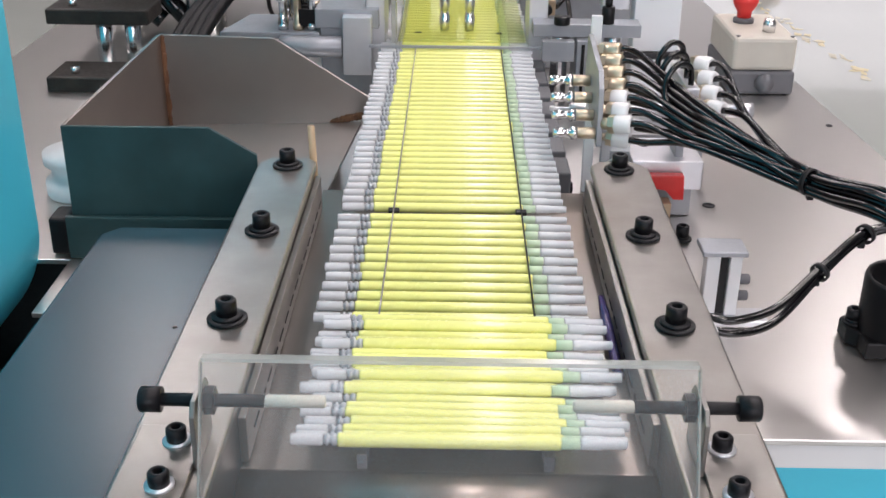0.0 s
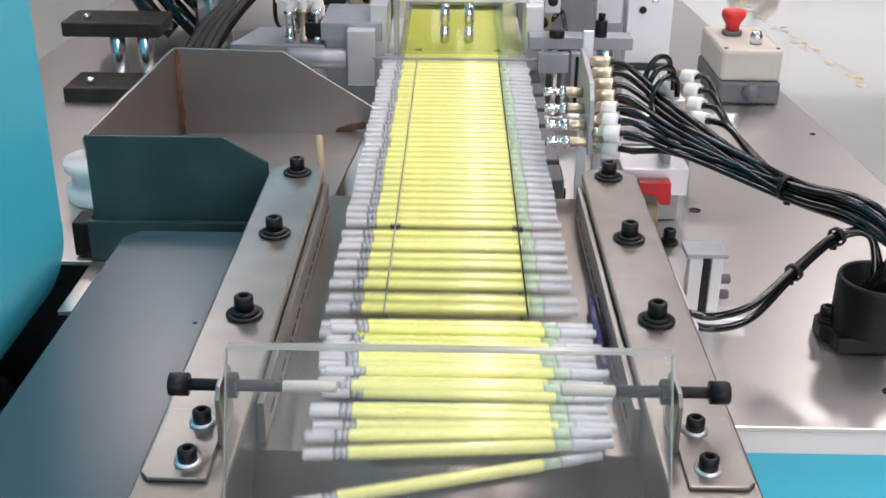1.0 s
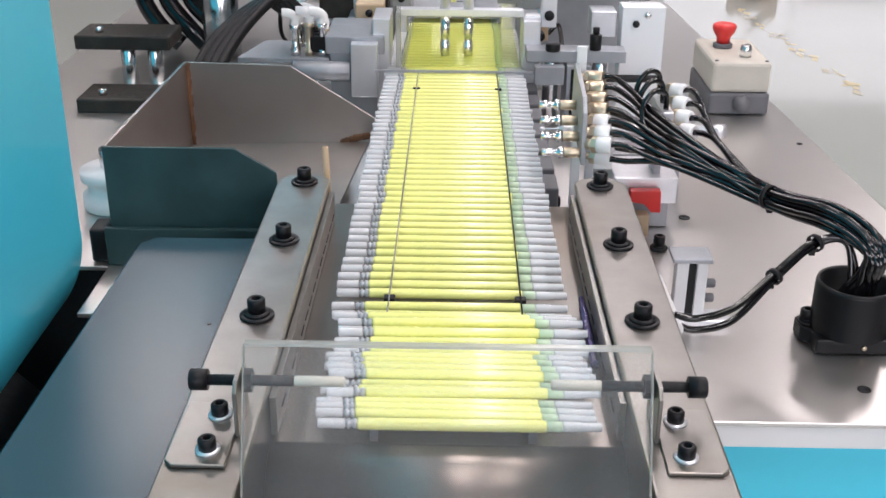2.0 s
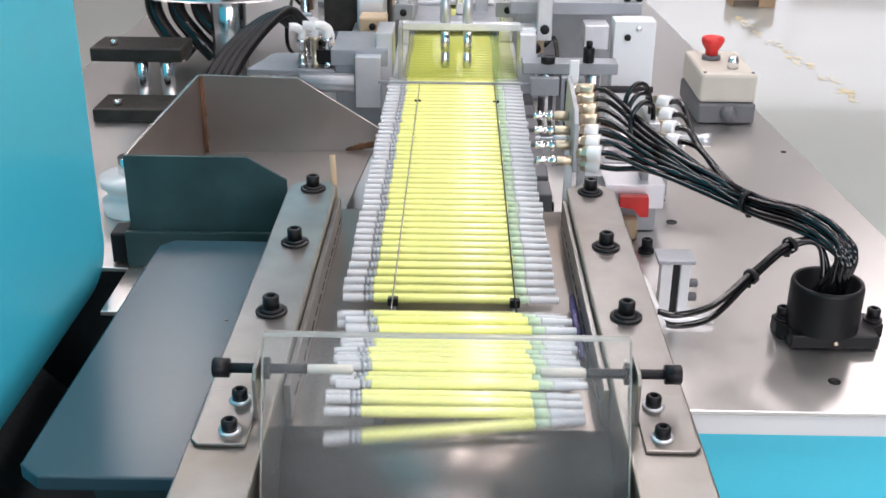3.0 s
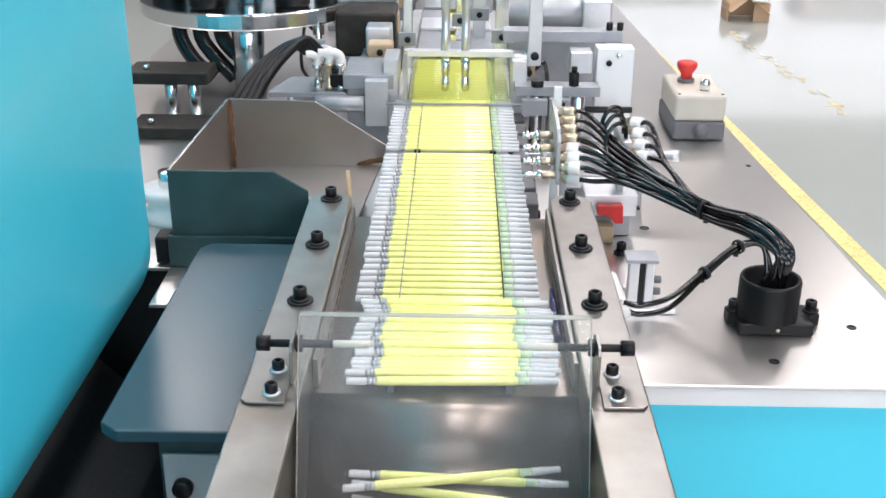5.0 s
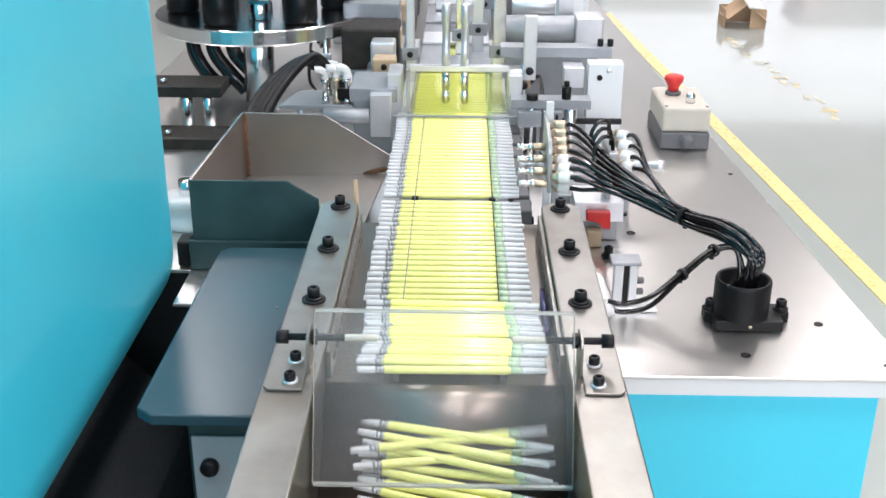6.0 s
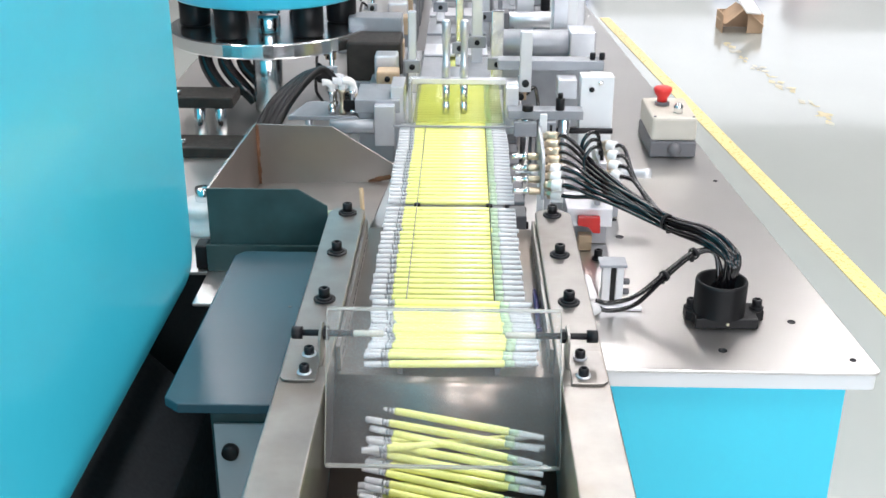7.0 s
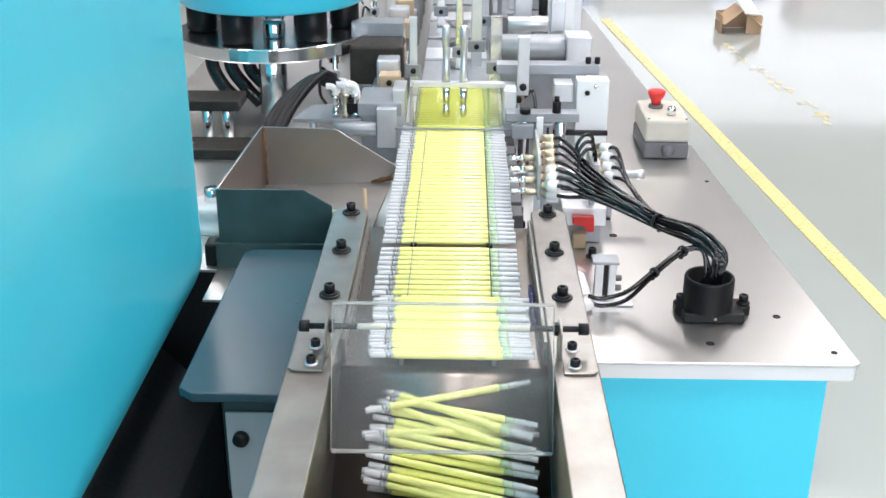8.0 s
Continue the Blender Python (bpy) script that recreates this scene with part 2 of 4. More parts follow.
def cap_screw(r=0.005, h=0.008, washer=0.0095, name="cap_screw"):
    """A socket-head screw on its washer, standing at the origin."""
    ob = thing(name, "black socket-head cap screw on a dark washer", "screw", "cap screws")
    if washer:
        part("washer", lathe([(r * 0.55, 0), (washer, 0), (washer, 0.0013), (washer - 0.0004, 0.0016), (r * 0.55, 0.0016)], None, 24), BLACK_OXIDE, ob)
        part("flange", lathe([(r * 0.5, 0.0016), (washer * 0.78, 0.0016), (washer * 0.74, 0.003), (r * 0.5, 0.0032)], None, 24), BLACK_OXIDE, ob)
        z = 0.003
    else:
        z = 0.0
    part("head", lathe([(0, z), (r, z), (r, z + h - 0.0008), (r - 0.0008, z + h), (r * 0.52, z + h), (r * 0.5, z + h - 0.0005), (r * 0.5, z + h * 0.45), (0, z + h * 0.45)], None, 18), BLACK_OXIDE, ob)
    return ob


# ---- the hall ----
structure("floor", box(-9, 9, -6, 16, FLOOR - 0.2, FLOOR, 0), FLOOR_PAINT, "glossy pale grey epoxy factory floor")
structure("ceiling", box(-9, 9, -6, 16, CEIL, CEIL + 0.2, 0), CEIL_PAINT, "added dark grey hall ceiling")
structure("wall_west", box(-9.2, -9, -6, 16, FLOOR, CEIL, 0), WALL_PAINT, "added dark grey hall wall")
structure("wall_east", box(9, 9.2, -6, 16, FLOOR, CEIL, 0), WALL_PAINT, "added dark grey hall wall")


def fill_window_wall(name, number, y0, y1, xc):
    """An added hall wall with a mullioned opening 10 m wide for a fill lamp."""
    w = box(-9, 9, y0, y1, FLOOR, 0.3, 0)
    box(-9, 9, y0, y1, 2.9, CEIL, 0, w)
    box(-9, xc - 5, y0, y1, 0.3, 2.9, 0, w)
    box(xc + 5, 9, y0, y1, 0.3, 2.9, 0, w)
    structure(name, w, WALL_PAINT, "added dark grey hall wall with an opening for a fill lamp")
    bars = bmesh.new()
    mid = (y0 + y1) / 2
    for k in range(6):
        box(xc - 5 + 2 * k - 0.03, xc - 5 + 2 * k + 0.03, mid - 0.03, mid + 0.03, 0.302, 2.898, 0.004, bars)
    structure("window_%d" % number, bars, WHITE_PAINT, "added white mullions across a fill lamp's opening")


fill_window_wall("wall_south", 1, -6.2, -6.0, 0)
fill_window_wall("wall_north", 2, 16.0, 16.2, 2)
structure("trim_aisle_line", prism([(1.640, -4.0), (1.696, -4.0), (0.856, 5.56), (0.800, 5.56)], "z", FLOOR + 0.001, FLOOR + 0.004, 0), LINE_PAINT, "yellow aisle line painted on the floor")
marks = bmesh.new()
wear = random.Random(8)
for k in range(46):
    y = 3.5 + 1.5 * wear.random()
    x = 1.53 - 0.10 * (y - 3.5) + wear.uniform(-0.03, 0.03)
    w, d = wear.uniform(0.006, 0.024), wear.uniform(0.008, 0.045)
    z = FLOOR + 0.0008 + 0.00003 * k
    prism([(x - w, y - d * 0.4), (x + w * 0.3, y - d), (x + w, y + d * 0.2), (x - w * 0.2, y + d)], "z", z - 0.0006, z, 0, marks)
structure("trim_worn_marks", marks, WORN_PAINT, "worn yellow marks on the floor")

for lx, ly in LAMPS:
    m = Matrix.Translation((lx, ly, CEIL))
    fixture = thing("ceiling_light", "long white ceiling light with a lit diffuser", "light", "ceiling lights", m=m)
    part("housing", box(lx - 0.28, lx + 0.28, ly - 0.98, ly + 0.98, CEIL - 0.20, CEIL - 0.002, 0.01), WHITE_PAINT, fixture)
    part("diffuser", box(lx - 0.25, lx + 0.25, ly - 0.95, ly + 0.95, CEIL - 0.22, CEIL - 0.203, 0.004), TUBE_GLOW, fixture)

# ---- machine table ----
TOP = -0.075
table = thing("machine_table", "brushed steel machine table on a cyan cabinet", "table", m=Matrix.Translation((0.1, 1.5, FLOOR)))


def table_outline(d, ledge=True):
    """The table's outline, drawn in by d: a narrow front beside the chute, cut back behind the side plate."""
    pts = []
    if ledge:
        pts += [(-0.480 + d, 0.215 + d), (-0.258 + d, 0.215 + d), (-0.258 + d, 0.140 + d), (-0.150 + d, 0.140 + d)]
    pts.append((-0.150 + d, 0.018 + d))
    for k in range(6):
        a = radians(270 + 90 * k / 5)
        pts.append((0.384 - d + 0.007 * math.cos(a), 0.025 + d + 0.007 * math.sin(a)))
    return pts + [(0.244 - d, 2.5 - d), ((-0.480 if ledge else -0.150) + d, 2.5 - d)]


part("tabletop", prism(table_outline(0), "z", TOP - 0.0035, TOP, 0.0006), TABLE_STEEL, table)
part("edge_strip", prism(table_outline(0.002, False), "z", TOP - 0.019, TOP - 0.0037, 0.0006), WHITE_PAINT, table, "white painted edge under the top")
part("cabinet_body", prism([(-0.134, 0.034), (0.368, 0.034), (0.228, 2.484), (-0.134, 2.484)], "z", FLOOR + 0.06, TOP - 0.0192, 0.002), CYAN, table, "cyan painted cabinet body")
part("side_frame", box(-0.462, -0.152, 0.30, 2.48, FLOOR + 0.06, TOP - 0.0037, 0.002), DARK, table, "dark steel side frame")
part("plinth", prism(table_outline(0.05, False), "z", FLOOR + 0.001, FLOOR + 0.0598, 0.002), DARK, table)
for hx, hy, hr in ((0.194, 0.379, 0.0042), (0.195, 0.326, 0.0048), (0.336, 0.116, 0.004), (0.2565, 0.056, 0.0042), (0.372, 0.041, 0.003), (0.19, 0.453, 0.004), (0.30, 0.36, 0.003), (0.345, 0.52, 0.003)):
    part("threaded_hole", lathe([(0, 0.0003), (hr * 0.7, 0.0003), (hr * 0.72, 0.0006), (hr, 0.0006), (hr, 0)], Matrix.Translation((hx, hy, TOP)), 16), BLACK_OXIDE, table)

# ---- control cabinet beside the machine ----
cabinet = thing("control_cabinet", "tall cyan painted control cabinet with rounded edges", "cabinet", m=Matrix.Translation((-0.6, -0.4, FLOOR)))
profile = [(-0.95, 1.1), (-0.95, -0.13), (-0.358, -0.13)]
for k in range(17):
    a = radians(270 + 5.625 * k)
    profile.append((-0.358 + 0.090 * math.cos(a), -0.040 + 0.090 * math.sin(a)))
part("body", prism(profile + [(-0.268, 1.1)], "y", -1.3, 0.200, 0.004), CYAN, cabinet)
# Added sheet: keeps floor bounce off the cabinet's lower edge.
part("bounce_blocker", prism([(-0.262, -0.225), (-0.262, FLOOR + 0.06), (-0.275, FLOOR + 0.06), (-0.332, -0.16), (-0.332, -0.15)], "y", -1.27, 0.19, 0.001), DARK, cabinet, "added dark sloping sheet that blocks bounced light")
# Black body in place of the shaded space beneath the cabinet.
part("stand", box(-0.93, -0.334, -1.28, 0.195, FLOOR + 0.001, -0.1304, 0.004), DARK, cabinet, "recessed stand, black for the shade under the cabinet")

# ---- chute with two steel rails ----
chute = thing("chute_frame", "brushed steel chute with two flat rails", "chute", m=Matrix.Translation((0, 0, TOP)))
for s in (-1, 1):
    top = [(s * 0.088, -0.36), (s * 0.1245, -0.36), (s * 0.1245, 0.207), (s * 0.117, 0.218), (s * 0.094, 0.2185), (s * 0.088, 0.211)]
    part("rail", prism(top, "z", -0.006, 0, 0.0012), STEEL, chute)
    part("side_wall", box(s * 0.0885, s * 0.0915, -0.36, 0.20, -0.135, -0.0062, 0.0004), STEEL_SHEET, chute)
    part("outer_wall", box(s * 0.1215, s * 0.1240, -0.36, 0.20, -0.16, -0.0062, 0.0004), STEEL_SHEET, chute)
    part("slotted_strip", box(s * 0.0845, s * 0.0880, -0.07, 0.205, -0.0300, -0.0075, 0.0005), STEEL, chute)
    for k in range(14):
        y = -0.055 + k * 0.0185
        part("perforation", box(s * 0.0840, s * 0.0844, y, y + 0.012, -0.0225, -0.0215, 0), BLACK_OXIDE, chute)
part("bed_plate", box(-0.0880, 0.0880, -0.073, 0.240, -0.0335, -0.0312, 0.0005), STEEL_SHEET, chute)
CHUTE = [(-0.073, -0.0312), (-0.085, -0.0345), (-0.098, -0.0465), (-0.112, -0.0660), (-0.135, -0.0820), (-0.170, -0.0960), (-0.240, -0.1160), (-0.360, -0.1350)]
lip = [(q.y, q.z) for q in spline([(0, y, z) for y, z in CHUTE], 6)]
under = [(y + 0.001, z - 0.0022) for y, z in reversed(lip)]
chute_floor = prism(lip + under, "x", -0.0882, 0.0882, 0)
for f in chute_floor.faces:
    f.smooth = len(f.verts) == 4
part("curved_chute", chute_floor, STEEL_SHEET, chute, "bent steel sheet under the drop")
part("end_stop", box(-0.0882, 0.0882, -0.365, -0.3605, -0.16, 0.0, 0.0006), STEEL_SHEET, chute)
for s, y in ((-1, -0.3), (1, -0.3), (-1, 0.13), (1, 0.13)):
    foot_z = TOP if y > 0 else FLOOR
    part("leg", box(s * 0.1000, s * 0.1180, y - 0.012, y + 0.012, foot_z + 0.0008, -0.0064, 0.001), STEEL, chute)
part("corner_tab", prism([(0.095, -0.02), (0.118, -0.02), (0.116, -0.002), (0.107, 0.004), (0.098, -0.002)], "y", 0.219, 0.2215, 0.0004), STEEL, chute)
part("post_tip", rod((-0.091, 0.226, -0.03), (-0.093, 0.229, 0.018), 0.0024, 10), TAN, chute)

screw = cap_screw()
screw.matrix_basis = pose(-0.105, 0.0, 0.0002)
for x, y in ((-0.105, 0.101), (-0.105, 0.202), (0.105, 0.0), (0.105, 0.101), (0.105, 0.202)):
    copy_thing(screw, pose(x, y, 0.0002, rz=37 * y * 90))

# brackets that carry the clear guard
for s in (-1, 1):
    bracket = thing("angle_bracket", "bent steel angle bracket bolted on the rail", "bracket", "guard brackets", m=Matrix.Translation((s * 0.1, -0.115, 0)))
    part("foot", prism([(s * 0.0957, -0.140), (s * 0.119, -0.140), (s * 0.1225, -0.136), (s * 0.1215, -0.090), (s * 0.0957, -0.090)], "z", 0.0003, 0.0022, 0.0004), STEEL, bracket)
    part("upright", prism([(-0.116, 0.0003), (-0.090, 0.0003), (-0.090, 0.023), (-0.094, 0.0275), (-0.112, 0.0275), (-0.116, 0.023)], "x", s * 0.0935, s * 0.0955, 0.0004), STEEL, bracket)
flat = cap_screw(0.0040, 0.0068, 0, "button_screw")
tagged(flat, "short black cap screw in a bright washer", "screw")
part("washer", lathe([(0.0030, 0), (0.0056, 0), (0.0056, 0.0010), (0.0030, 0.0011)], None, 20), ALU, flat, "bright washer")
flat.matrix_basis = pose(-0.105, -0.101, 0.0022)
for x, y in ((-0.105, -0.129), (0.105, -0.101), (0.105, -0.129)):
    copy_thing(flat, pose(x, y, 0.0022))

# adjusting bolts with pale tips
for s in (-1, 1):
    bolt = thing("adjusting_bolt", "long black cap bolt with a pale plastic tip", "bolt", "adjusting bolts", m=Matrix.Translation((s * 0.0945, -0.1, 0.02)))
    y, z = -0.100, 0.0205
    part("head", lathe([(0, 0), (0.0022, 0), (0.0025, -0.003), (0.0030, -0.0042), (0.0045, -0.0042), (0.0050, -0.0036), (0.0050, 0.004), (0, 0.004)],
                       along((s * 0.1135, y, z), (s * 0.100, y, z)), 18), BLACK_OXIDE, bolt)
    part("shank", rod((s * 0.1130, y, z), (s * 0.0700, y, z), 0.0026, 14), BLACK_OXIDE, bolt)
    part("nut", lathe([(0.003, 0), (0.0055, 0), (0.0055, 0.004), (0.003, 0.004)], along((s * 0.0930, y, z), (s * 0.08, y, z)), 6, smooth=False), BLACK_OXIDE, bolt)
    part("tip", rod((s * 0.0700, y, z), (s * 0.0470, y, z), 0.0025, 14), TIP_PLASTIC, bolt, "pale plastic tip")

guard = thing("acrylic_guard", "clear acrylic guard sheet leaning between the brackets", "guard", m=Matrix.Translation((0, -0.1265, -0.05)))


def guard_strip(z0, z1, x0, x1, extra=0.0):
    """A piece of the leaning sheet between two heights."""
    y0, y1 = (-0.1265 - 0.046 * (0.054 - z) / 0.104 for z in (z0, z1))
    d = 0.0015 + extra
    return prism([(y0 - d, z0), (y0 + d, z0), (y1 + d, z1), (y1 - d, z1)], "x", x0, x1, 0)


part("sheet", guard_strip(-0.050, 0.054, -0.0858, 0.0858), ACRYLIC, guard)
part("top_edge", guard_strip(0.0542, 0.0554, -0.0858, 0.0858, 0.0001), ACRYLIC_EDGE, guard, "greyish polished edge")
part("bottom_edge", guard_strip(-0.0516, -0.0502, -0.0858, 0.0858, 0.0001), ACRYLIC_EDGE, guard, "pale cut edge")
for x0, x1 in ((-0.0866, -0.0860), (0.0860, 0.0866)):
    part("side_edge", guard_strip(-0.050, 0.054, x0, x1, 0.0001), ACRYLIC_EDGE, guard)

# ---- painted side plate on its block ----
side = thing("side_plate", "blue-grey painted metal side plate with cut corners", "plate", m=Matrix.Translation((-0.17, 0.02, -0.12)))
part("top_plate", prism([(-0.1245, -0.124), (-0.206, -0.124), (-0.218, -0.114), (-0.2155, 0.160), (-0.206, 0.171), (-0.1245, 0.171)], "z", -0.039, -0.030, 0.0012), BLUEGREY, side)
part("small_hole", lathe([(0, 0.0003), (0.0012, 0.0003), (0.0013, 0)], Matrix.Translation((-0.143, 0.045, -0.030)), 10), BLACK_OXIDE, side)
part("block", box(-0.186, -0.128, -0.105, 0.14, -0.14, -0.0392, 0.002), TEAL, side, "dark teal carrier block")
part("front_panel", box(-0.183, -0.128, -0.1085, -0.1052, -0.30, -0.058, 0.001), PALE_GREY, side, "pale grey front panel")
part("black_plug", rod((-0.1705, -0.1084, -0.082), (-0.1705, -0.1150, -0.082), 0.0068, 22), BLACK_PLASTIC, side, "round black plug")
part("post", box(-0.180, -0.132, -0.095, -0.02, FLOOR + 0.001, -0.1402, 0.002), DARK, side)

# ---- sheet-metal reject bin ----
bin_ = thing("reject_bin", "open sheet-steel bin with a teal painted front", "bin", m=Matrix.Translation((-0.17, 0.3, TOP)))
part("front_panel", prism([(-0.254, -0.046), (-0.254, 0.018), (-0.158, 0.018), (-0.128, 0.000), (-0.128, -0.046)], "y", 0.221, 0.2235, 0.0004), TEAL, bin_, "teal painted front panel")
part("front_lip", box(-0.258, -0.128, 0.2165, 0.2208, TOP + 0.0006, -0.0440, 0.0006), TEAL, bin_, "folded teal lower lip")
part("back_panel", prism([(-0.2365, -0.046), (-0.2355, 0.0305), (-0.1435, 0.0285), (-0.069, -0.019), (-0.075, -0.036), (-0.10, -0.0462)], "y", 0.409, 0.4115, 0.0004), BIN_STEEL, bin_)
lw = bmesh.new()
v = [lw.verts.new(p) for p in ((-0.254, 0.2237, -0.046), (-0.254, 0.2237, 0.018), (-0.2367, 0.4088, 0.0303), (-0.2367, 0.4088, -0.046),
                               (-0.2515, 0.2237, -0.046), (-0.2515, 0.2237, 0.018), (-0.2342, 0.4088, 0.0303), (-0.2342, 0.4088, -0.046))]
for q in ((0, 1, 2, 3), (7, 6, 5, 4), (0, 4, 5, 1), (1, 5, 6, 2), (2, 6, 7, 3), (3, 7, 4, 0)):
    lw.faces.new([v[i] for i in q])
bmesh.ops.recalc_face_normals(lw, faces=lw.faces[:])
part("side_panel", lw, BIN_STEEL, bin_)
fl = bmesh.new()
v = [fl.verts.new(p) for p in ((-0.2512, 0.2237, -0.0450), (-0.0935, 0.2237, -0.0470), (-0.0760, 0.4088, -0.0400), (-0.2340, 0.4088, -0.0450),
                               (-0.2512, 0.2237, -0.0474), (-0.0935, 0.2237, -0.0494), (-0.0760, 0.4088, -0.0424), (-0.2340, 0.4088, -0.0474))]
for q in ((0, 1, 2, 3), (7, 6, 5, 4), (0, 4, 5, 1), (1, 5, 6, 2), (2, 6, 7, 3), (3, 7, 4, 0)):
    fl.faces.new([v[i] for i in q])
bmesh.ops.recalc_face_normals(fl, faces=fl.faces[:])
part("bottom", fl, BIN_STEEL, bin_)
RUST = material("rust_seam", (0.15, 0.068, 0.032), 0.7, 0.1, 0.4, 120, 0.3, 600)
def seam(points, w):
    """A low uneven weld bead along a seam."""
    b = bmesh.new()
    rr = random.Random(len(points))
    path = spline(points, 10)
    for i, q in enumerate(path):
        bmesh.ops.create_icosphere(b, subdivisions=1, radius=w * rr.uniform(0.55, 1.1), matrix=Matrix.Translation(q) @ Matrix.Diagonal((1.25, 0.45, 1.5, 1)))
    return b


part("weld_seam", seam([(-0.2325, 0.4086, -0.0445), (-0.2328, 0.4086, -0.02), (-0.2330, 0.4086, 0.004), (-0.2330, 0.4086, 0.0275)], 0.0024), RUST, bin_, "rusty welded corner seam")
part("weld_seam", seam([(-0.1000, 0.4085, -0.0405), (-0.088, 0.4085, -0.037), (-0.0755, 0.4085, -0.0345)], 0.0024), RUST, bin_, "rusty welded corner seam")
part("weld_seam", seam([(-0.226, 0.4083, -0.0448), (-0.18, 0.4083, -0.0440), (-0.11, 0.4083, -0.0412)], 0.0011), BIN_STEEL, bin_, "pale folded bottom seam")
for x, y in ((-0.25, 0.235), (-0.24, 0.395), (-0.11, 0.395)):
    part("foot", rod((x + 0.012, y, TOP + 0.0006), (x + 0.012, y, -0.0474), 0.006, 14), ALU_GREY, bin_)
part("clamp_block", box(-0.272, -0.2592, 0.222, 0.246, TOP + 0.0006, -0.048, 0.002), BLACK_PLASTIC, bin_)

# ---- swab conveyor ----
conveyor = thing("chain_conveyor", "narrow grey chain conveyor bed", "conveyor", m=Matrix.Translation((0, 0.9, TOP)))
part("bed", box(-0.055, 0.060, 0.2402, 2.45, TOP + 0.0006, -0.0335, 0.001), ALU_GREY, conveyor)
for x, mt in ((-0.0365, STEEL), (0.0425, BLACK_PLASTIC)):
    part("support_strip", box(x - 0.0022, x + 0.0022, -0.072, 2.45, -0.0310, -0.0237, 0.0003), GREY_PLASTIC, conveyor)
    part("guide_wire", rod((x, 0.036, -0.0171), (x, 0.565, -0.0171), 0.0005, 8), mt, conveyor, "thin guide wire over the tubes")
for s in (-1, 1):
    part("slot_cover", box(s * 0.019, s * 0.052, 0.80, 2.3, -0.0150, -0.0125, 0.0005), ALU_GREY, conveyor)
for k in range(9):
    y = 0.775 + 0.155 * k
    part("cross_plate", box(-0.052, 0.052, y, y + 0.075, -0.0120, -0.0080, 0.0008), ALU if k % 2 else ALU_GREY, conveyor)
for k in range(7):
    y = 0.285 + 0.045 * k
    part("side_block", box(0.0655, 0.0845, y, y + 0.034, TOP + 0.0006, -0.0345, 0.0015), GREY_PLASTIC, conveyor)
    part("side_screw", rod((0.0846, y + 0.017, -0.052), (0.0876, y + 0.017, -0.052), 0.0045, 12), BLACK_OXIDE, conveyor)

# ---- right-hand fittings ----
def fitting(p, way, mat):
    """A white push-in elbow with a nickel collar."""
    p, way = Vector(p), Vector(way).normalized()
    ob = thing("push_in_fitting", "white push-in air fitting with nickel thread", "fitting", "air fittings", m=Matrix.Translation(p))
    part("thread", lathe([(0, 0), (0.0042, 0), (0.0042, 0.005), (0, 0.005)], along(p, p + way), 12), BRASS, ob)
    part("hex", lathe([(0.002, 0), (0.0066, 0), (0.0066, 0.004), (0.002, 0.004)], along(p + way * 0.005, p + way), 6, smooth=False), BRASS, ob)
    part("body", lathe([(0.0022, 0), (0.0060, 0), (0.0064, 0.001), (0.0064, 0.010), (0.0056, 0.0115), (0.0030, 0.0115), (0.0028, 0.004)], along(p + way * 0.009, p + way), 16), mat, ob)
    return p + way * 0.019


plate = thing("manifold_bracket", "slim aluminium bracket holding air fittings", "bracket", m=Matrix.Translation((0.106, 0.28, TOP)))
part("post", box(0.1020, 0.1085, 0.2700, 0.2745, TOP + 0.0006, 0.004, 0.0008), ALU, plate)
part("tall_strip", box(0.0995, 0.1075, 0.3480, 0.3520, TOP + 0.0006, 0.064, 0.0008), WHITE_PAINT, plate, "white upright strip")
part("arm", box(0.1087, 0.168, 0.2795, 0.2885, -0.003, 0.0085, 0.001), ALU, plate)
part("face_plate", prism([(0.262, -0.006), (0.266, 0.034), (0.276, 0.044), (0.344, 0.052), (0.350, 0.010)], "x", 0.0972, 0.1010, 0.0006), ALU_GREY, plate)
part("front_flag", box(0.1087, 0.1225, 0.2700, 0.2730, -0.012, 0.004, 0.0006), WHITE_PAINT, plate)
ends = []
for i in range(7):
    way = Vector((0.88, -0.40, 0.10))
    p = (0.1013, 0.2665 + 0.0120 * i, 0.0095 + 0.0052 * i)
    ends.append((fitting(p, way, WHITE_PLASTIC if i < 3 else BRASS), way))
for i in range(5):
    way = Vector((0.92, -0.34, -0.05))
    ends.append((fitting((0.1013, 0.274 + 0.0150 * i, -0.0010 + 0.0046 * i), way, WHITE_PLASTIC if i == 0 else BRASS), way))
for i in range(4):
    y, z = 0.268 + 0.0155 * i, 0.002 + 0.0078 * i
    nozzle = thing("flow_screw", "knurled nickel flow-control screw", "screw", "flow screws", m=Matrix.Translation((0.09, y, z)))
    part("stem", rod((0.0845, y, z), (0.0970, y, z), 0.0040, 14), BRASS, nozzle)
    part("knob", lathe([(0, 0), (0.0026, 0), (0.0034, 0.001), (0.0034, 0.008), (0.0026, 0.009), (0.0026, 0.012), (0.0046, 0.0125), (0.0046, 0.0165), (0, 0.0165)],
                       along((0.0680, y, z), (0.0970, y, z)), 14), CHROME, nozzle, "bright knurled knob")
rear_plate = thing("rear_manifold", "aluminium bar with a row of white fittings", "bracket", m=Matrix.Translation((0.17, 0.31, TOP)))
part("bar", box(0.1600, 0.1690, 0.283, 0.350, 0.008, 0.030, 0.001), ALU, rear_plate)
part("post", box(0.1620, 0.1680, 0.31, 0.335, TOP + 0.0006, 0.0078, 0.0008), ALU_GREY, rear_plate)
ends2 = []
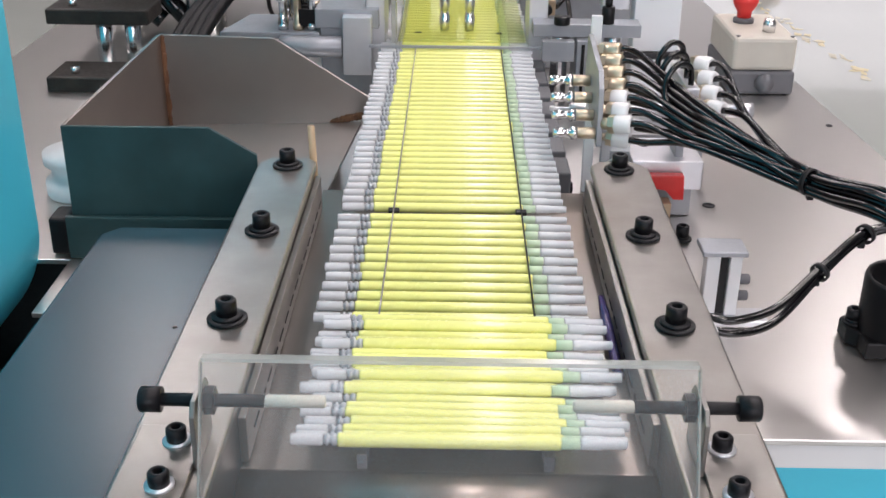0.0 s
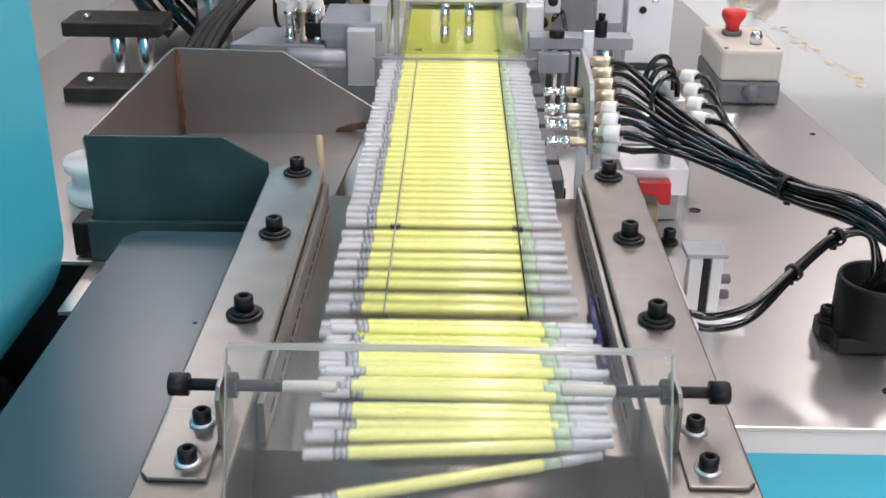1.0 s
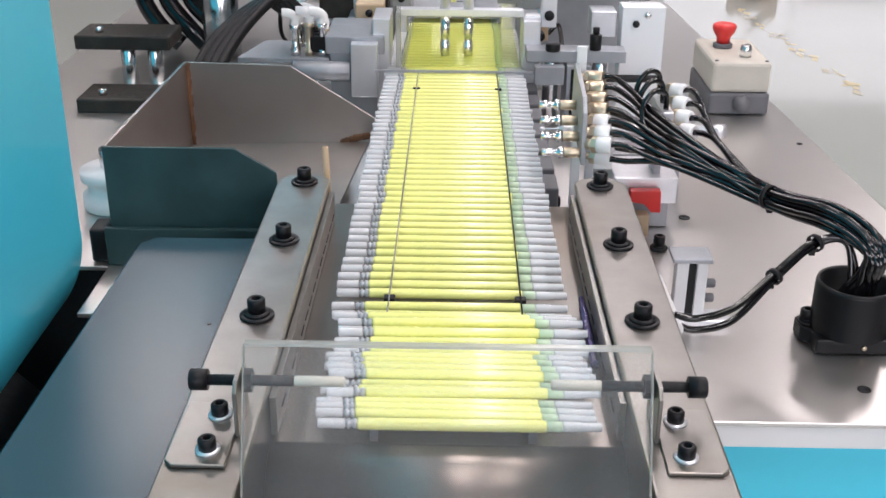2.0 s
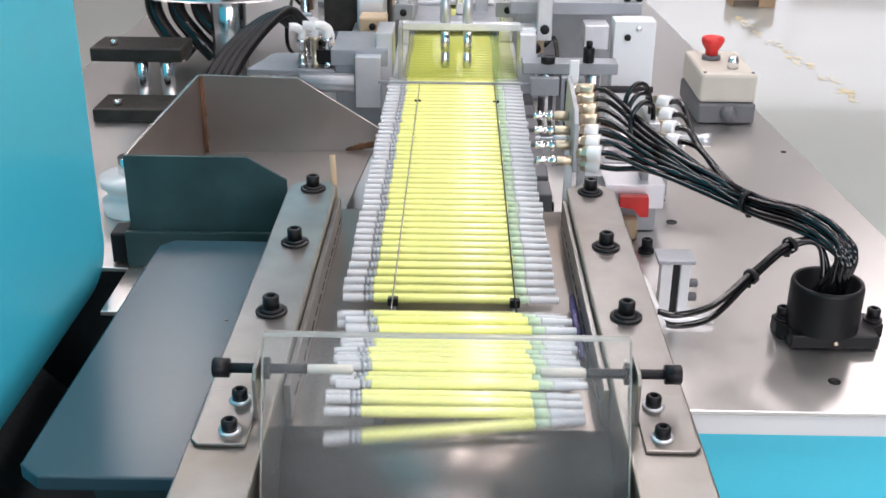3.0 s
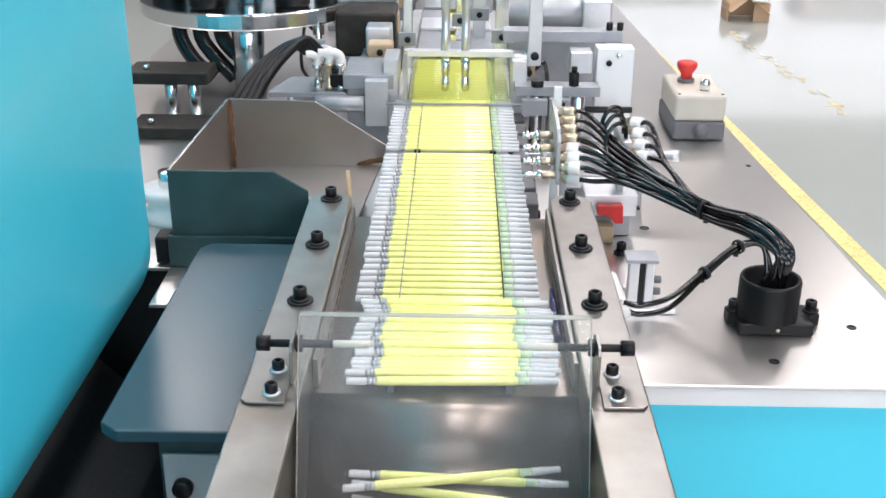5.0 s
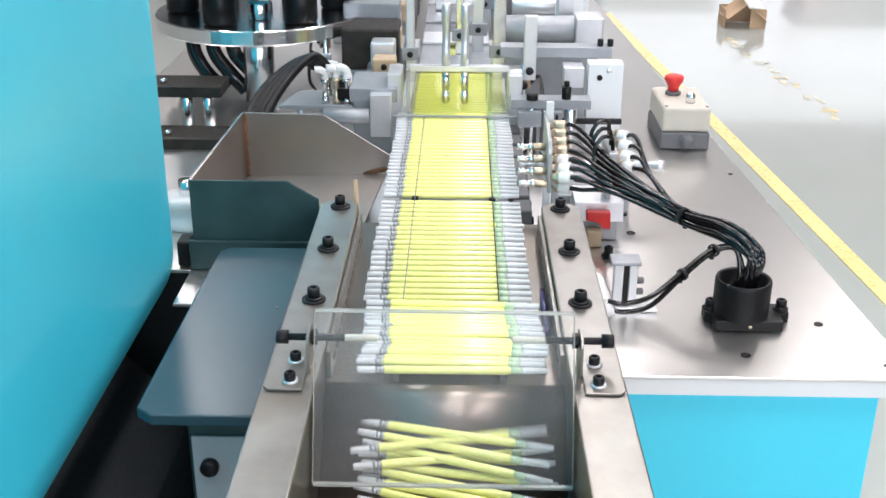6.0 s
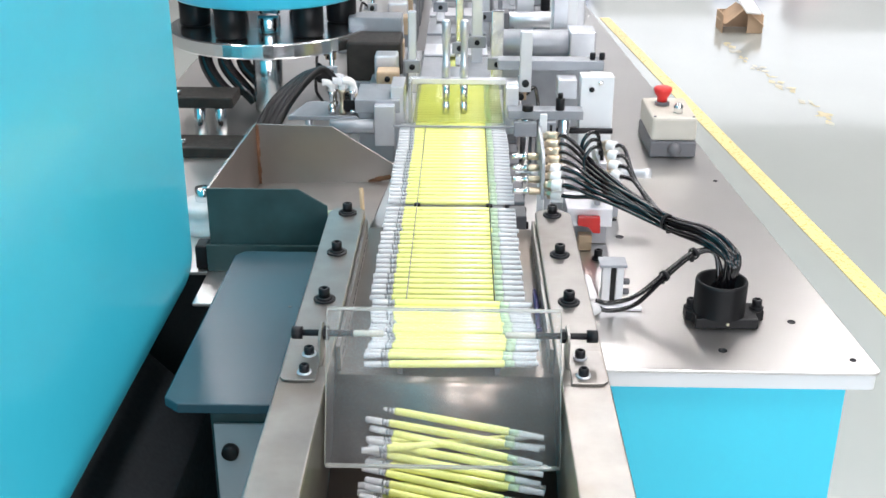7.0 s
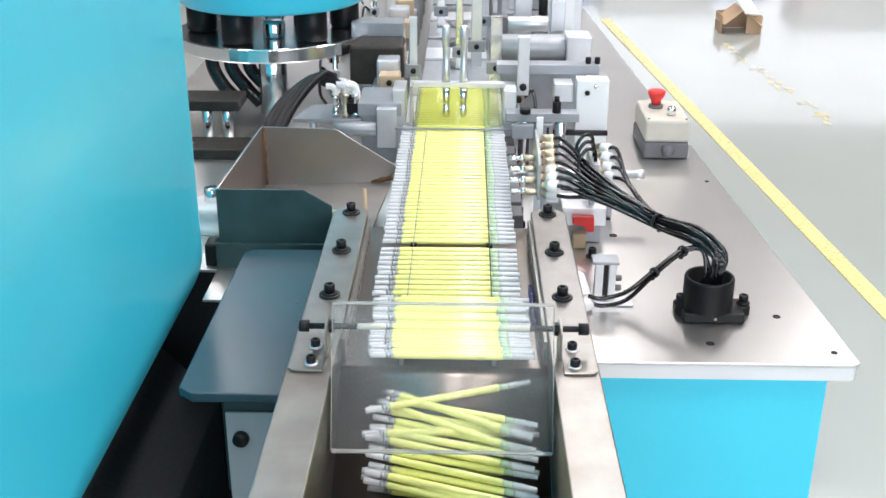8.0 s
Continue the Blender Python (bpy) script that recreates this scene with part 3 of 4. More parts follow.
for i in range(4):
    way = Vector((0.62, -0.66, 0.10))
    ends2.append((fitting((0.1692, 0.284 + 0.0165 * i, 0.0165 + 0.0058 * i), way, WHITE_PLASTIC), way))
for i in range(3):
    y, z = 0.292 + 0.017 * i, 0.0302 + 0.003 * i
    loop_hose = thing("air_hose", "glossy black air hose looping over the rear manifold", "hose", "air hoses", m=Matrix.Translation((0.165, y, z)))
    part("hose", hose([(0.1645, y, z - 0.004), (0.1625, y, z + 0.012), (0.1520, y - 0.006, z + 0.015), (0.1440, y - 0.012, z + 0.002),
                       (0.1490, y - 0.026, z - 0.014), (0.1700, y - 0.050, z - 0.020), (0.1960, 0.215 + 0.004 * i, 0.006 + 0.003 * i), (0.2185, 0.183, 0.003 + 0.003 * i)], 0.0022, 10), BLACK_TUBE, loop_hose)

CUP = Vector((0.264, 0.116, -0.03))
for i, (p, way) in enumerate(ends + ends2):
    a = i * 2.4
    o = Vector((math.cos(a), math.sin(a) * 0.6, math.sin(a))) * (0.0078 if i % 3 else 0.0036)
    o2 = Vector((math.cos(a + 1), math.sin(a + 1), 0)) * 0.010
    way = way.normalized()
    pts = [p - way * 0.006, p + way * 0.012]
    if i >= len(ends):
        pts.append(Vector((0.198, 0.245 + 0.005 * (i - len(ends)), 0.017)))
    else:
        pts.append(Vector((0.160, 0.238 + 0.0045 * (i % 7), 0.004 + 0.0042 * (i % 7))))
    pts += [Vector((0.2195, 0.182, 0.002)) + o * 0.72, Vector((0.2500, 0.135, 0.006)) + o * 0.9, Vector((0.2680, 0.110, -0.004)) + o * 0.8 + Vector((0, 0, 0.002)),
            Vector((0.2690, 0.108, -0.018)) + o * 0.7, CUP + o2 + Vector((0, 0, -0.012)), CUP + o2 + Vector((0, 0, -0.030))]
    tube = thing("air_hose", "glossy black air hose bundled into the cable gland", "hose", "air hoses", m=Matrix.Translation(p))
    part("hose", hose(pts, 0.0023, 10, 8), BLACK_TUBE, tube)
for k in range(2):
    o2 = Vector((0.006 * k - 0.004, -0.004, 0))
    pts = [Vector((0.136, 0.062, -0.034 + 0.006 * k)), Vector((0.150, 0.060, -0.037 + 0.008 * k)), Vector((0.175, 0.072, -0.036 + 0.009 * k)), Vector((0.205, 0.100, -0.022 + 0.005 * k)),
           Vector((0.236, 0.124, -0.008 + 0.003 * k)), Vector((0.2560, 0.122, -0.006)), CUP + o2 + Vector((0, 0, -0.010)), CUP + o2 + Vector((0, 0, -0.03))]
    tube = thing("air_hose", "glossy black air hose from the white bracket", "hose", "air hoses", m=Matrix.Translation(pts[0]))
    part("hose", hose(pts, 0.0023, 10, 8), BLACK_TUBE, tube)


def cable_tie(p, way, r):
    p, way = Vector(p), Vector(way).normalized()
    ob = thing("cable_tie", "black cable tie round the hoses", "cable tie", "cable ties", m=Matrix.Translation(p))
    part("band", lathe([(r, -0.0016), (r + 0.0010, -0.0016), (r + 0.0010, 0.0016), (r, 0.0016)], along(p, p + way), 20), BLACK_PLASTIC, ob)
    side_way = way.cross(Vector((0, 0, 1))).normalized()
    q = p - Vector((0, 0, 1)) * r - side_way * 0.002
    part("lock", box(-0.002, 0.002, -0.0024, 0.0024, -0.004, 0.002, 0.0005, turn=Matrix.Translation(q)), BLACK_PLASTIC, ob)


cable_tie((0.2195, 0.182, 0.002), (0.6, -0.9, 0.05), 0.0078)
cable_tie((0.205, 0.100, -0.0195), (0.7, 0.6, 0.3), 0.0046)
cable_tie((0.236, 0.124, -0.0065), (0.7, 0.5, 0.2), 0.0050)

gland = thing("cable_gland", "black round cable gland on a square flange", "cable gland", m=Matrix.Translation((0.264, 0.116, TOP)))
part("flange", prism([(0.2385, 0.0985), (0.299, 0.0985), (0.299, 0.112), (0.3085, 0.117), (0.3085, 0.131), (0.299, 0.136), (0.2385, 0.136), (0.2325, 0.131), (0.2325, 0.117), (0.2385, 0.112)], "z", TOP + 0.0006, TOP + 0.011, 0.001), BLACK_PLASTIC, gland)
part("cup", lathe([(0.0250, 0.0112), (0.0250, 0.0425), (0.0243, 0.0450), (0.0225, 0.0450), (0.0215, 0.0440), (0.0212, 0.0150), (0, 0.0150)], Matrix.Translation((0.264, 0.117, TOP)), 36), BLACK_PLASTIC, gland)
part("set_screw", rod((0.2695, 0.0984, TOP + 0.0055), (0.2695, 0.0972, TOP + 0.0055), 0.0017, 12), BRASS, gland)
small = cap_screw(0.0048, 0.0065, 0.0068, "flange_screw")
small.matrix_basis = pose(0.2385, 0.124, TOP + 0.0112)
copy_thing(small, pose(0.3025, 0.124, TOP + 0.0112))

vb = thing("valve_bracket", "white valve bracket with an aluminium top", "bracket", m=Matrix.Translation((0.165, 0.14, TOP)))
part("base", box(0.150, 0.1925, 0.134, 0.152, TOP + 0.0006, TOP + 0.005, 0.0008), ALU, vb)
part("upright", box(0.152, 0.1605, 0.141, 0.150, TOP + 0.0052, -0.0302, 0.0008), WHITE_PAINT, vb)
part("upright", box(0.1660, 0.1735, 0.141, 0.150, TOP + 0.0052, -0.0302, 0.0008), WHITE_PAINT, vb)
part("top", box(0.1490, 0.1760, 0.139, 0.160, -0.0300, -0.0265, 0.0008), ALU_GREY, vb)
part("dark_core", box(0.1607, 0.1658, 0.1435, 0.1495, TOP + 0.0052, -0.0304, 0), BLACK_PLASTIC, vb)
for z in (-0.058, -0.047):
    part("port", rod((0.1736, 0.1455, z), (0.1800, 0.1455, z), 0.0032, 12), GREY_PLASTIC, vb)
part("white_elbow", rod((0.1260, 0.060, -0.040), (0.1395, 0.064, -0.034), 0.0068, 18), WHITE_PLASTIC, vb, "white round fitting")
part("elbow_body", hose([(0.130, 0.110, -0.030), (0.1325, 0.09, -0.034), (0.134, 0.068, -0.036)], 0.0075, 14), WHITE_PLASTIC, vb)

slide = thing("slide_block", "aluminium slide block with drilled top", "block", m=Matrix.Translation((0.155, 0.33, TOP)))
part("body", box(0.130, 0.1815, 0.300, 0.352, -0.052, -0.030, 0.001), ALU, slide)
part("lower_body", box(0.134, 0.176, 0.305, 0.350, TOP + 0.0006, -0.0522, 0.001), ALU_GREY, slide)
for x in (0.143, 0.168):
    part("bore", lathe([(0, 0.0003), (0.0034, 0.0003), (0.0036, 0.0005), (0.0042, 0.0005), (0.0042, 0)], Matrix.Translation((x, 0.335, -0.030)), 14), BLACK_OXIDE, slide)
part("red_cover", prism([(0.142, -0.0375), (0.1665, -0.0375), (0.1675, -0.056), (0.160, -0.056), (0.154, -0.049), (0.142, -0.047)], "y", 0.290, 0.2985, 0.0008), RED, slide, "red plastic cover")
part("clamp", box(0.143, 0.158, 0.284, 0.2975, TOP + 0.0006, -0.0565, 0.001), TAN, slide)
bolt2 = cap_screw(0.0046, 0.008, 0.007, "slide_screw")
bolt2.matrix_basis = pose(0.163, 0.262, TOP + 0.0006)

violet = thing("violet_tube", "stray violet clear tube beside the rail", "tube", m=Matrix.Translation((0.081, 0.06, -0.026)))
part("barrel", lathe([(0, 0), (0.0022, 0), (0.0027, 0.002), (0.0027, 0.058), (0.0025, 0.061), (0.0014, 0.075), (0, 0.075)], along((0.0812, 0.0, -0.0280), (0.0806, 0.075, -0.0240)), 14), PURPLE, violet)

stop_box = thing("emergency_stop", "beige switch box with a red mushroom button", "switch", m=Matrix.Translation((0.3040, 0.66, TOP)))
part("base", box(0.2720, 0.3360, 0.612, 0.722, TOP + 0.0006, -0.051, 0.003), GREY_PLASTIC, stop_box, "dark grey lower half")
part("housing", box(0.2728, 0.3352, 0.614, 0.720, -0.0508, -0.0180, 0.004), BEIGE, stop_box)
part("side_gland", lathe([(0, 0), (0.0092, 0), (0.0092, 0.004), (0.0070, 0.005), (0.0070, 0.010), (0, 0.010)], along((0.3060, 0.6118, -0.062), (0.3060, 0.60, -0.062)), 20), GREY_PLASTIC, stop_box)
part("collar", lathe([(0, 0), (0.0105, 0), (0.0105, 0.004), (0.009, 0.005), (0, 0.005)], Matrix.Translation((0.2960, 0.680, -0.0179)), 22), GREY_PLASTIC, stop_box)
part("button", lathe([(0, 0), (0.0070, 0), (0.0076, 0.006), (0.0115, 0.012), (0.0130, 0.0165), (0.0124, 0.0200), (0.009, 0.0215), (0, 0.0220)], Matrix.Translation((0.2960, 0.680, -0.0128)), 26), RED, stop_box, "red mushroom push button")
part("indicator", lathe([(0, 0), (0.0062, 0), (0.0062, 0.009), (0.0045, 0.013), (0, 0.014)], Matrix.Translation((0.3120, 0.640, -0.0179)), 18), CHROME, stop_box, "small bright metal button")
for x in (0.2775, 0.3305):
    part("lid_screw", rod((x, 0.620, -0.0179), (x, 0.620, -0.0168), 0.0022, 12), GREY_PLASTIC, stop_box)

# ---- press gate over the conveyor ----
gate = thing("press_gate", "clear-topped press gate with two chrome pins", "press", m=Matrix.Translation((0, 0.63, TOP)))
part("crossbar", box(-0.060, 0.070, 0.600, 0.612, 0.030, 0.0375, 0.0008), ALU, gate)
for x in (-0.0105, 0.0135):
    pin = part("pin", lathe([(0, 0.036), (0.0056, 0.036), (0.0056, 0.060), (0.0048, 0.061), (0.0048, 0.090), (0.0060, 0.091), (0.0060, 0.112), (0.0046, 0.116), (0, 0.116)], Matrix.Translation((x, 0.606, 0.0)), 18), ALU, gate, "bright steel guide pin")
    part("sleeve", lathe([(0, -0.012), (0.0040, -0.012), (0.0050, -0.010), (0.0050, 0.002), (0.0042, 0.003), (0.0042, 0.008), (0.0050, 0.009), (0.0050, 0.0298), (0, 0.0298)], Matrix.Translation((x, 0.606, 0.0)), 18), CHROME, pin, "dark polished sleeve")
part("cover", box(-0.054, 0.066, 0.572, 0.760, -0.0150, -0.0130, 0.0003), SHADE_TINT, gate, "clear cover plate, tinted for the shade on the tubes below")
part("cover_edge", box(-0.080, 0.100, 0.5535, 0.5558, -0.0165, -0.0140, 0.0003), ALU_GREY, gate)
for s, x in ((-1, -0.0755), (1, 0.0780)):
    part("side_post", box(x - 0.009, x + 0.009, 0.585, 0.640, TOP + 0.0006, 0.0300, 0.0012), ALU, gate)
part("left_plate", box(-0.060, -0.056, 0.57, 0.60, -0.0160, 0.040, 0.0005), ACRYLIC_EDGE, gate)

def block_thing(name, label, category, pieces, base, group=""):
    ob = thing(name, label, category, group, m=Matrix.Translation(base))
    for nm, bm, mt in pieces:
        part(nm, bm, mt, ob)
    return ob


block_thing("linear_unit", "grey linear unit with cross plates and a white upright", "actuator", [
    ("cross_plate", box(0.072, 0.172, 0.560, 0.585, -0.006, 0.006, 0.0008), ALU_GREY),
    ("upright", box(0.171, 0.2155, 0.600, 0.628, TOP + 0.0006, 0.042, 0.001), WHITE_PAINT),
    ("upper_plate", box(0.060, 0.205, 0.640, 0.668, 0.040, 0.0535, 0.0008), ALU_GREY),
    ("rail_rod", rod((0.098, 0.572, TOP + 0.0006), (0.098, 0.572, -0.0062), 0.008, 18), CHROME),
    ("rail_rod", rod((0.148, 0.572, TOP + 0.0006), (0.148, 0.572, -0.0062), 0.008, 18), CHROME),
    ("slider", box(0.112, 0.136, 0.55, 0.60, TOP + 0.0006, -0.0064, 0.001), ALU_GREY),
    ("arm", box(0.0880, 0.1040, 0.600, 0.612, 0.020, 0.102, 0.001), ALU),
    ("arm_pin", rod((0.096, 0.5995, 0.033), (0.096, 0.594, 0.033), 0.005, 14), BLACK_OXIDE),
    ("knob", rod((0.141, 0.565, 0.0062), (0.141, 0.565, 0.022), 0.006, 16), BLACK_PLASTIC),
    ("cap", box(0.140, 0.166, 0.604, 0.636, 0.010, 0.036, 0.001), ALU),
    ("head_screw", rod((0.1855, 0.5998, 0.025), (0.1855, 0.5965, 0.025), 0.0036, 12), BLACK_OXIDE),
    ("white_bar", box(0.0720, 0.0870, 0.5990, 0.6110, 0.0240, 0.0320, 0.0008), WHITE_PAINT),
    ("lower_plate", box(0.0800, 0.1100, 0.5480, 0.5580, -0.0260, -0.0070, 0.0008), ALU_GREY),
    ("slot", box(0.1165, 0.1195, 0.5490, 0.5498, TOP + 0.006, -0.010, 0), BLACK_PLASTIC),
    ("slot", box(0.1275, 0.1305, 0.5490, 0.5498, TOP + 0.006, -0.010, 0), BLACK_PLASTIC),
    ("knob_tip", rod((0.141, 0.565, 0.0222), (0.141, 0.565, 0.0290), 0.0035, 14), BLACK_PLASTIC),
    ("round_knob", rod((0.098, 0.559, 0.0062), (0.098, 0.559, 0.0140), 0.0075, 18), BLACK_PLASTIC),
    ("cross_rod", rod((0.2156, 0.590, -0.030), (0.1200, 0.590, -0.030), 0.0040, 14), BLACK_OXIDE),
    ("head_screw", rod((0.197, 0.5998, 0.034), (0.197, 0.5972, 0.034), 0.0034, 12), CHROME),
    ("head_screw", rod((0.203, 0.65, 0.0537), (0.203, 0.65, 0.063), 0.004, 12), BLACK_OXIDE),
    ("head_screw", rod((0.190, 0.65, 0.0537), (0.190, 0.65, 0.063), 0.004, 12), BLACK_OXIDE),
], (0.14, 0.6, TOP))
block_thing("gripper_unit", "grey pneumatic cylinder on aluminium plates", "actuator", [
    ("barrel", rod((0.060, 0.78, 0.046), (0.168, 0.78, 0.046), 0.020, 24), ALU_GREY),
    ("end_cap", box(0.168, 0.206, 0.755, 0.805, 0.018, 0.068, 0.002), ALU),
    ("foot", box(0.070, 0.200, 0.750, 0.810, TOP + 0.0006, 0.0178, 0.001), ALU_GREY),
    ("vertical_plate", box(0.148, 0.188, 0.860, 0.874, TOP + 0.0006, 0.125, 0.001), WHITE_PAINT),
    ("lever", box(0.150, 0.172, 0.846, 0.858, 0.055, 0.105, 0.001), ALU),
], (0.13, 0.8, TOP))
for k, (x, y, h, w) in enumerate(((-0.062, 0.74, 0.10, 0.006), (0.006, 0.86, 0.115, 0.006), (0.034, 0.90, 0.150, 0.009), (0.062, 0.76, 0.098, 0.009), (0.048, 1.10, 0.16, 0.010), (-0.03, 1.18, 0.13, 0.008))):
    block_thing("guide_post", "slim bright guide post beside the conveyor", "post", [
        ("post", box(x - w, x + w, y - 0.006, y + 0.006, TOP + 0.0006, h, 0.0015), CHROME if k % 2 else ALU),
        ("clamp", box(x - w - 0.005, x + w + 0.005, y - 0.011, y - 0.0062, 0.012, 0.030, 0.001), ALU_GREY),
        ("clamp_screw", rod((x, y - 0.0112, 0.021), (x, y - 0.015, 0.021), 0.0042, 12), BLACK_OXIDE)], (x, y, TOP), "guide posts")
for k in range(5):
    y = 0.98 + 0.28 * k
    block_thing("station_block", "aluminium work station with clamps and screws", "machine unit", [
        ("base", box(0.070, 0.200 - 0.012 * k, y, y + 0.13, TOP + 0.0006, -0.010 + 0.012 * (k % 2), 0.002), ALU_GREY),
        ("tower", box(0.100, 0.130, y + 0.03, y + 0.07, -0.0098 + 0.012 * (k % 2), 0.09 + 0.02 * (k % 3), 0.002), ALU),
        ("slide", box(0.132, 0.195, y + 0.02, y + 0.08, 0.004, 0.045, 0.002), ALU_GREY),
        ("plate", box(0.165, 0.190, y - 0.012, y - 0.004, TOP + 0.0006, 0.075, 0.001), WHITE_PAINT),
        ("hand_screw", rod((0.15, y + 0.05, 0.0452), (0.15, y + 0.05, 0.075), 0.008, 14), BLACK_OXIDE)], (0.14, y, TOP), "stations")
for k in range(9):
    y = 0.70 + 0.15 * k
    block_thing("feeder_clamp", "tan and grey clamp block beside the conveyor", "clamp", [
        ("base", box(-0.125, -0.078, y, y + 0.085, TOP + 0.0006, -0.004 + 0.006 * k, 0.002), ALU_GREY),
        ("jaw", box(-0.112, -0.080, y - 0.006, y + 0.026, -0.0038 + 0.006 * k, 0.022 + 0.008 * k, 0.0025), TAN),
        ("jaw", box(-0.118, -0.084, y + 0.040, y + 0.076, -0.0038 + 0.006 * k, 0.034 + 0.009 * k, 0.003), ALU),
        ("screw", rod((-0.096, y - 0.0062, 0.012 + 0.007 * k), (-0.096, y - 0.011, 0.012 + 0.007 * k), 0.0042, 12), BLACK_OXIDE)], (-0.1, y, TOP), "feeder clamps")
block_thing("rack_slide", "grey slide with dark comb teeth", "actuator", [
    ("body", box(-0.132, -0.072, 0.575, 0.66, -0.004, 0.014, 0.001), ALU_GREY),
    ("front", box(-0.105, -0.078, 0.560, 0.5745, -0.045, 0.010, 0.001), ALU),
    ("foot", box(-0.128, -0.080, 0.58, 0.65, TOP + 0.0006, -0.0042, 0.001), ALU_GREY),
    ("shaft", rod((-0.165, 0.568, -0.020), (-0.106, 0.568, -0.020), 0.010, 18), ALU_GREY)]
    + [("tooth", box(-0.148, -0.1325, 0.580 + 0.014 * k, 0.588 + 0.014 * k, -0.004, 0.012, 0.0006), BLACK_PLASTIC) for k in range(5)], (-0.1, 0.6, TOP))
block_thing("motor_block", "dark gearmotor behind the bin", "motor", [
    ("case", box(-0.165, -0.082, 0.80, 0.88, -0.02, 0.040, 0.004), BROWN_STEEL),
    ("bracket", box(-0.170, -0.085, 0.885, 0.93, TOP + 0.0006, 0.060, 0.002), ALU_GREY),
    ("foot", box(-0.160, -0.095, 0.80, 0.88, TOP + 0.0006, -0.0202, 0.002), ALU_GREY)], (-0.13, 0.84, TOP))

# rear air valves with their hose
va = thing("valve_island", "small plate crowded with bright nickel air valves", "valve", m=Matrix.Translation((-0.17, 0.6, TOP)))
part("plate", prism([(-0.222, 0.572), (-0.128, 0.572), (-0.136, 0.645), (-0.205, 0.645)], "z", -0.014, -0.008, 0.001), ALU_GREY, va)
for x in (-0.198, -0.148):
    part("stem", rod((x, 0.600, TOP + 0.0006), (x, 0.600, -0.0142), 0.0055, 14), ALU, va)
rv = random.Random(5)
for k in range(9):
    x, y = -0.164 + 0.0135 * (k % 3) + rv.uniform(-0.002, 0.002), 0.584 + 0.019 * (k // 3)
    h = rv.uniform(0.022, 0.034)
    valve = part("valve", lathe([(0, 0), (0.0050, 0), (0.0050, 0.006), (0.0036, 0.007), (0.0036, h - 0.005), (0.0054, h - 0.004), (0.0054, h), (0, h)], Matrix.Translation((x, y, -0.0078)), 14), BRASS if k % 2 else CHROME, va)
    top_z = -0.0076 + h
    part("elbow", hose([(x, y, top_z), (x + 0.0004, y, top_z + 0.007), (x - 0.005, y - 0.003, top_z + 0.0125), (x - 0.012, y - 0.004, top_z + 0.0130)], 0.0046, 12, 5), CLEAR if k % 3 == 1 else WHITE_PLASTIC, valve, "pale push-in elbow")
    part("under_nut", rod((x, y, -0.0240), (x, y, -0.0142), 0.0046, 12), CHROME, va)
for k in range(4):
    tube = thing("air_hose", "thick black hose curving to the valve plate", "hose", "air hoses", m=Matrix.Translation((-0.27, 0.44, TOP)))
    dx = 0.007 * k
    part("hose", hose([(-0.262 + dx, 0.455, TOP + 0.006), (-0.258 + dx, 0.47, -0.03), (-0.235 + dx, 0.53, 0.02), (-0.196 + dx * 0.8, 0.582, 0.046 + 0.002 * k), (-0.176 + dx * 0.8, 0.592, 0.037)], 0.0056, 10), BLACK_PLASTIC, tube)

# ---- bowl feeder on its column ----
BX, BY = -0.297, 0.90
bowl = thing("bowl_feeder", "cyan feeder bowl on a steel disc and column", "feeder", m=Matrix.Translation((BX, BY, TOP)))
part("disc", lathe([(0, 0.100), (0.1545, 0.100), (0.1560, 0.102), (0.1560, 0.120), (0.1545, 0.122), (0, 0.122)], Matrix.Translation((BX, BY, TOP)), 64, smooth=False), CHROME, bowl, "brushed steel disc")
part("column", rod((BX + 0.006, BY - 0.07, TOP + 0.0006), (BX + 0.006, BY - 0.07, TOP + 0.0998), 0.0225, 28), CHROME, bowl)
for k in range(6):
    a = radians(60 * k + 10)
    part("rubber_foot", rod((BX + 0.115 * math.cos(a), BY + 0.115 * math.sin(a), TOP + 0.1225), (BX + 0.115 * math.cos(a), BY + 0.115 * math.sin(a), TOP + 0.170), 0.024, 20, 0.003), BLACK_PLASTIC, bowl)
    part("bright_ring", rod((BX + 0.07 * math.cos(a + 0.5), BY + 0.07 * math.sin(a + 0.5), TOP + 0.1225), (BX + 0.07 * math.cos(a + 0.5), BY + 0.07 * math.sin(a + 0.5), TOP + 0.148), 0.017, 18, 0.002), CHROME, bowl)
part("bowl", lathe([(0, 0.1702), (0.146, 0.1702), (0.150, 0.175), (0.154, 0.40), (0.148, 0.40), (0.144, 0.185), (0, 0.185)], Matrix.Translation((BX, BY, TOP)), 64), CYAN, bowl, "cyan painted drum")
for x, y, z, h in ((-0.372, 0.70, -0.012, 0.012), (-0.350, 0.62, -0.060, 0.012)):
    block_thing("support_stand", "dark cross plate on two bright posts", "stand", [
        ("cross_plate", box(x - 0.050, x + 0.056, y - 0.03, y + 0.03, z - h - 0.004, z, 0.002), BROWN_STEEL),
        ("post", rod((x + 0.004, y - 0.012, TOP + 0.0006), (x + 0.004, y - 0.012, z - h - 0.0042), 0.0085, 18), CHROME),
        ("post", rod((x + 0.034, y - 0.012, TOP + 0.0006), (x + 0.034, y - 0.012, z - h - 0.0042), 0.0085, 18), CHROME),
        ("plate_screw", rod((x - 0.025, y - 0.015, z + 0.0002), (x - 0.025, y - 0.015, z + 0.007), 0.0045, 12), CHROME)], (x, y, TOP), "support stands")
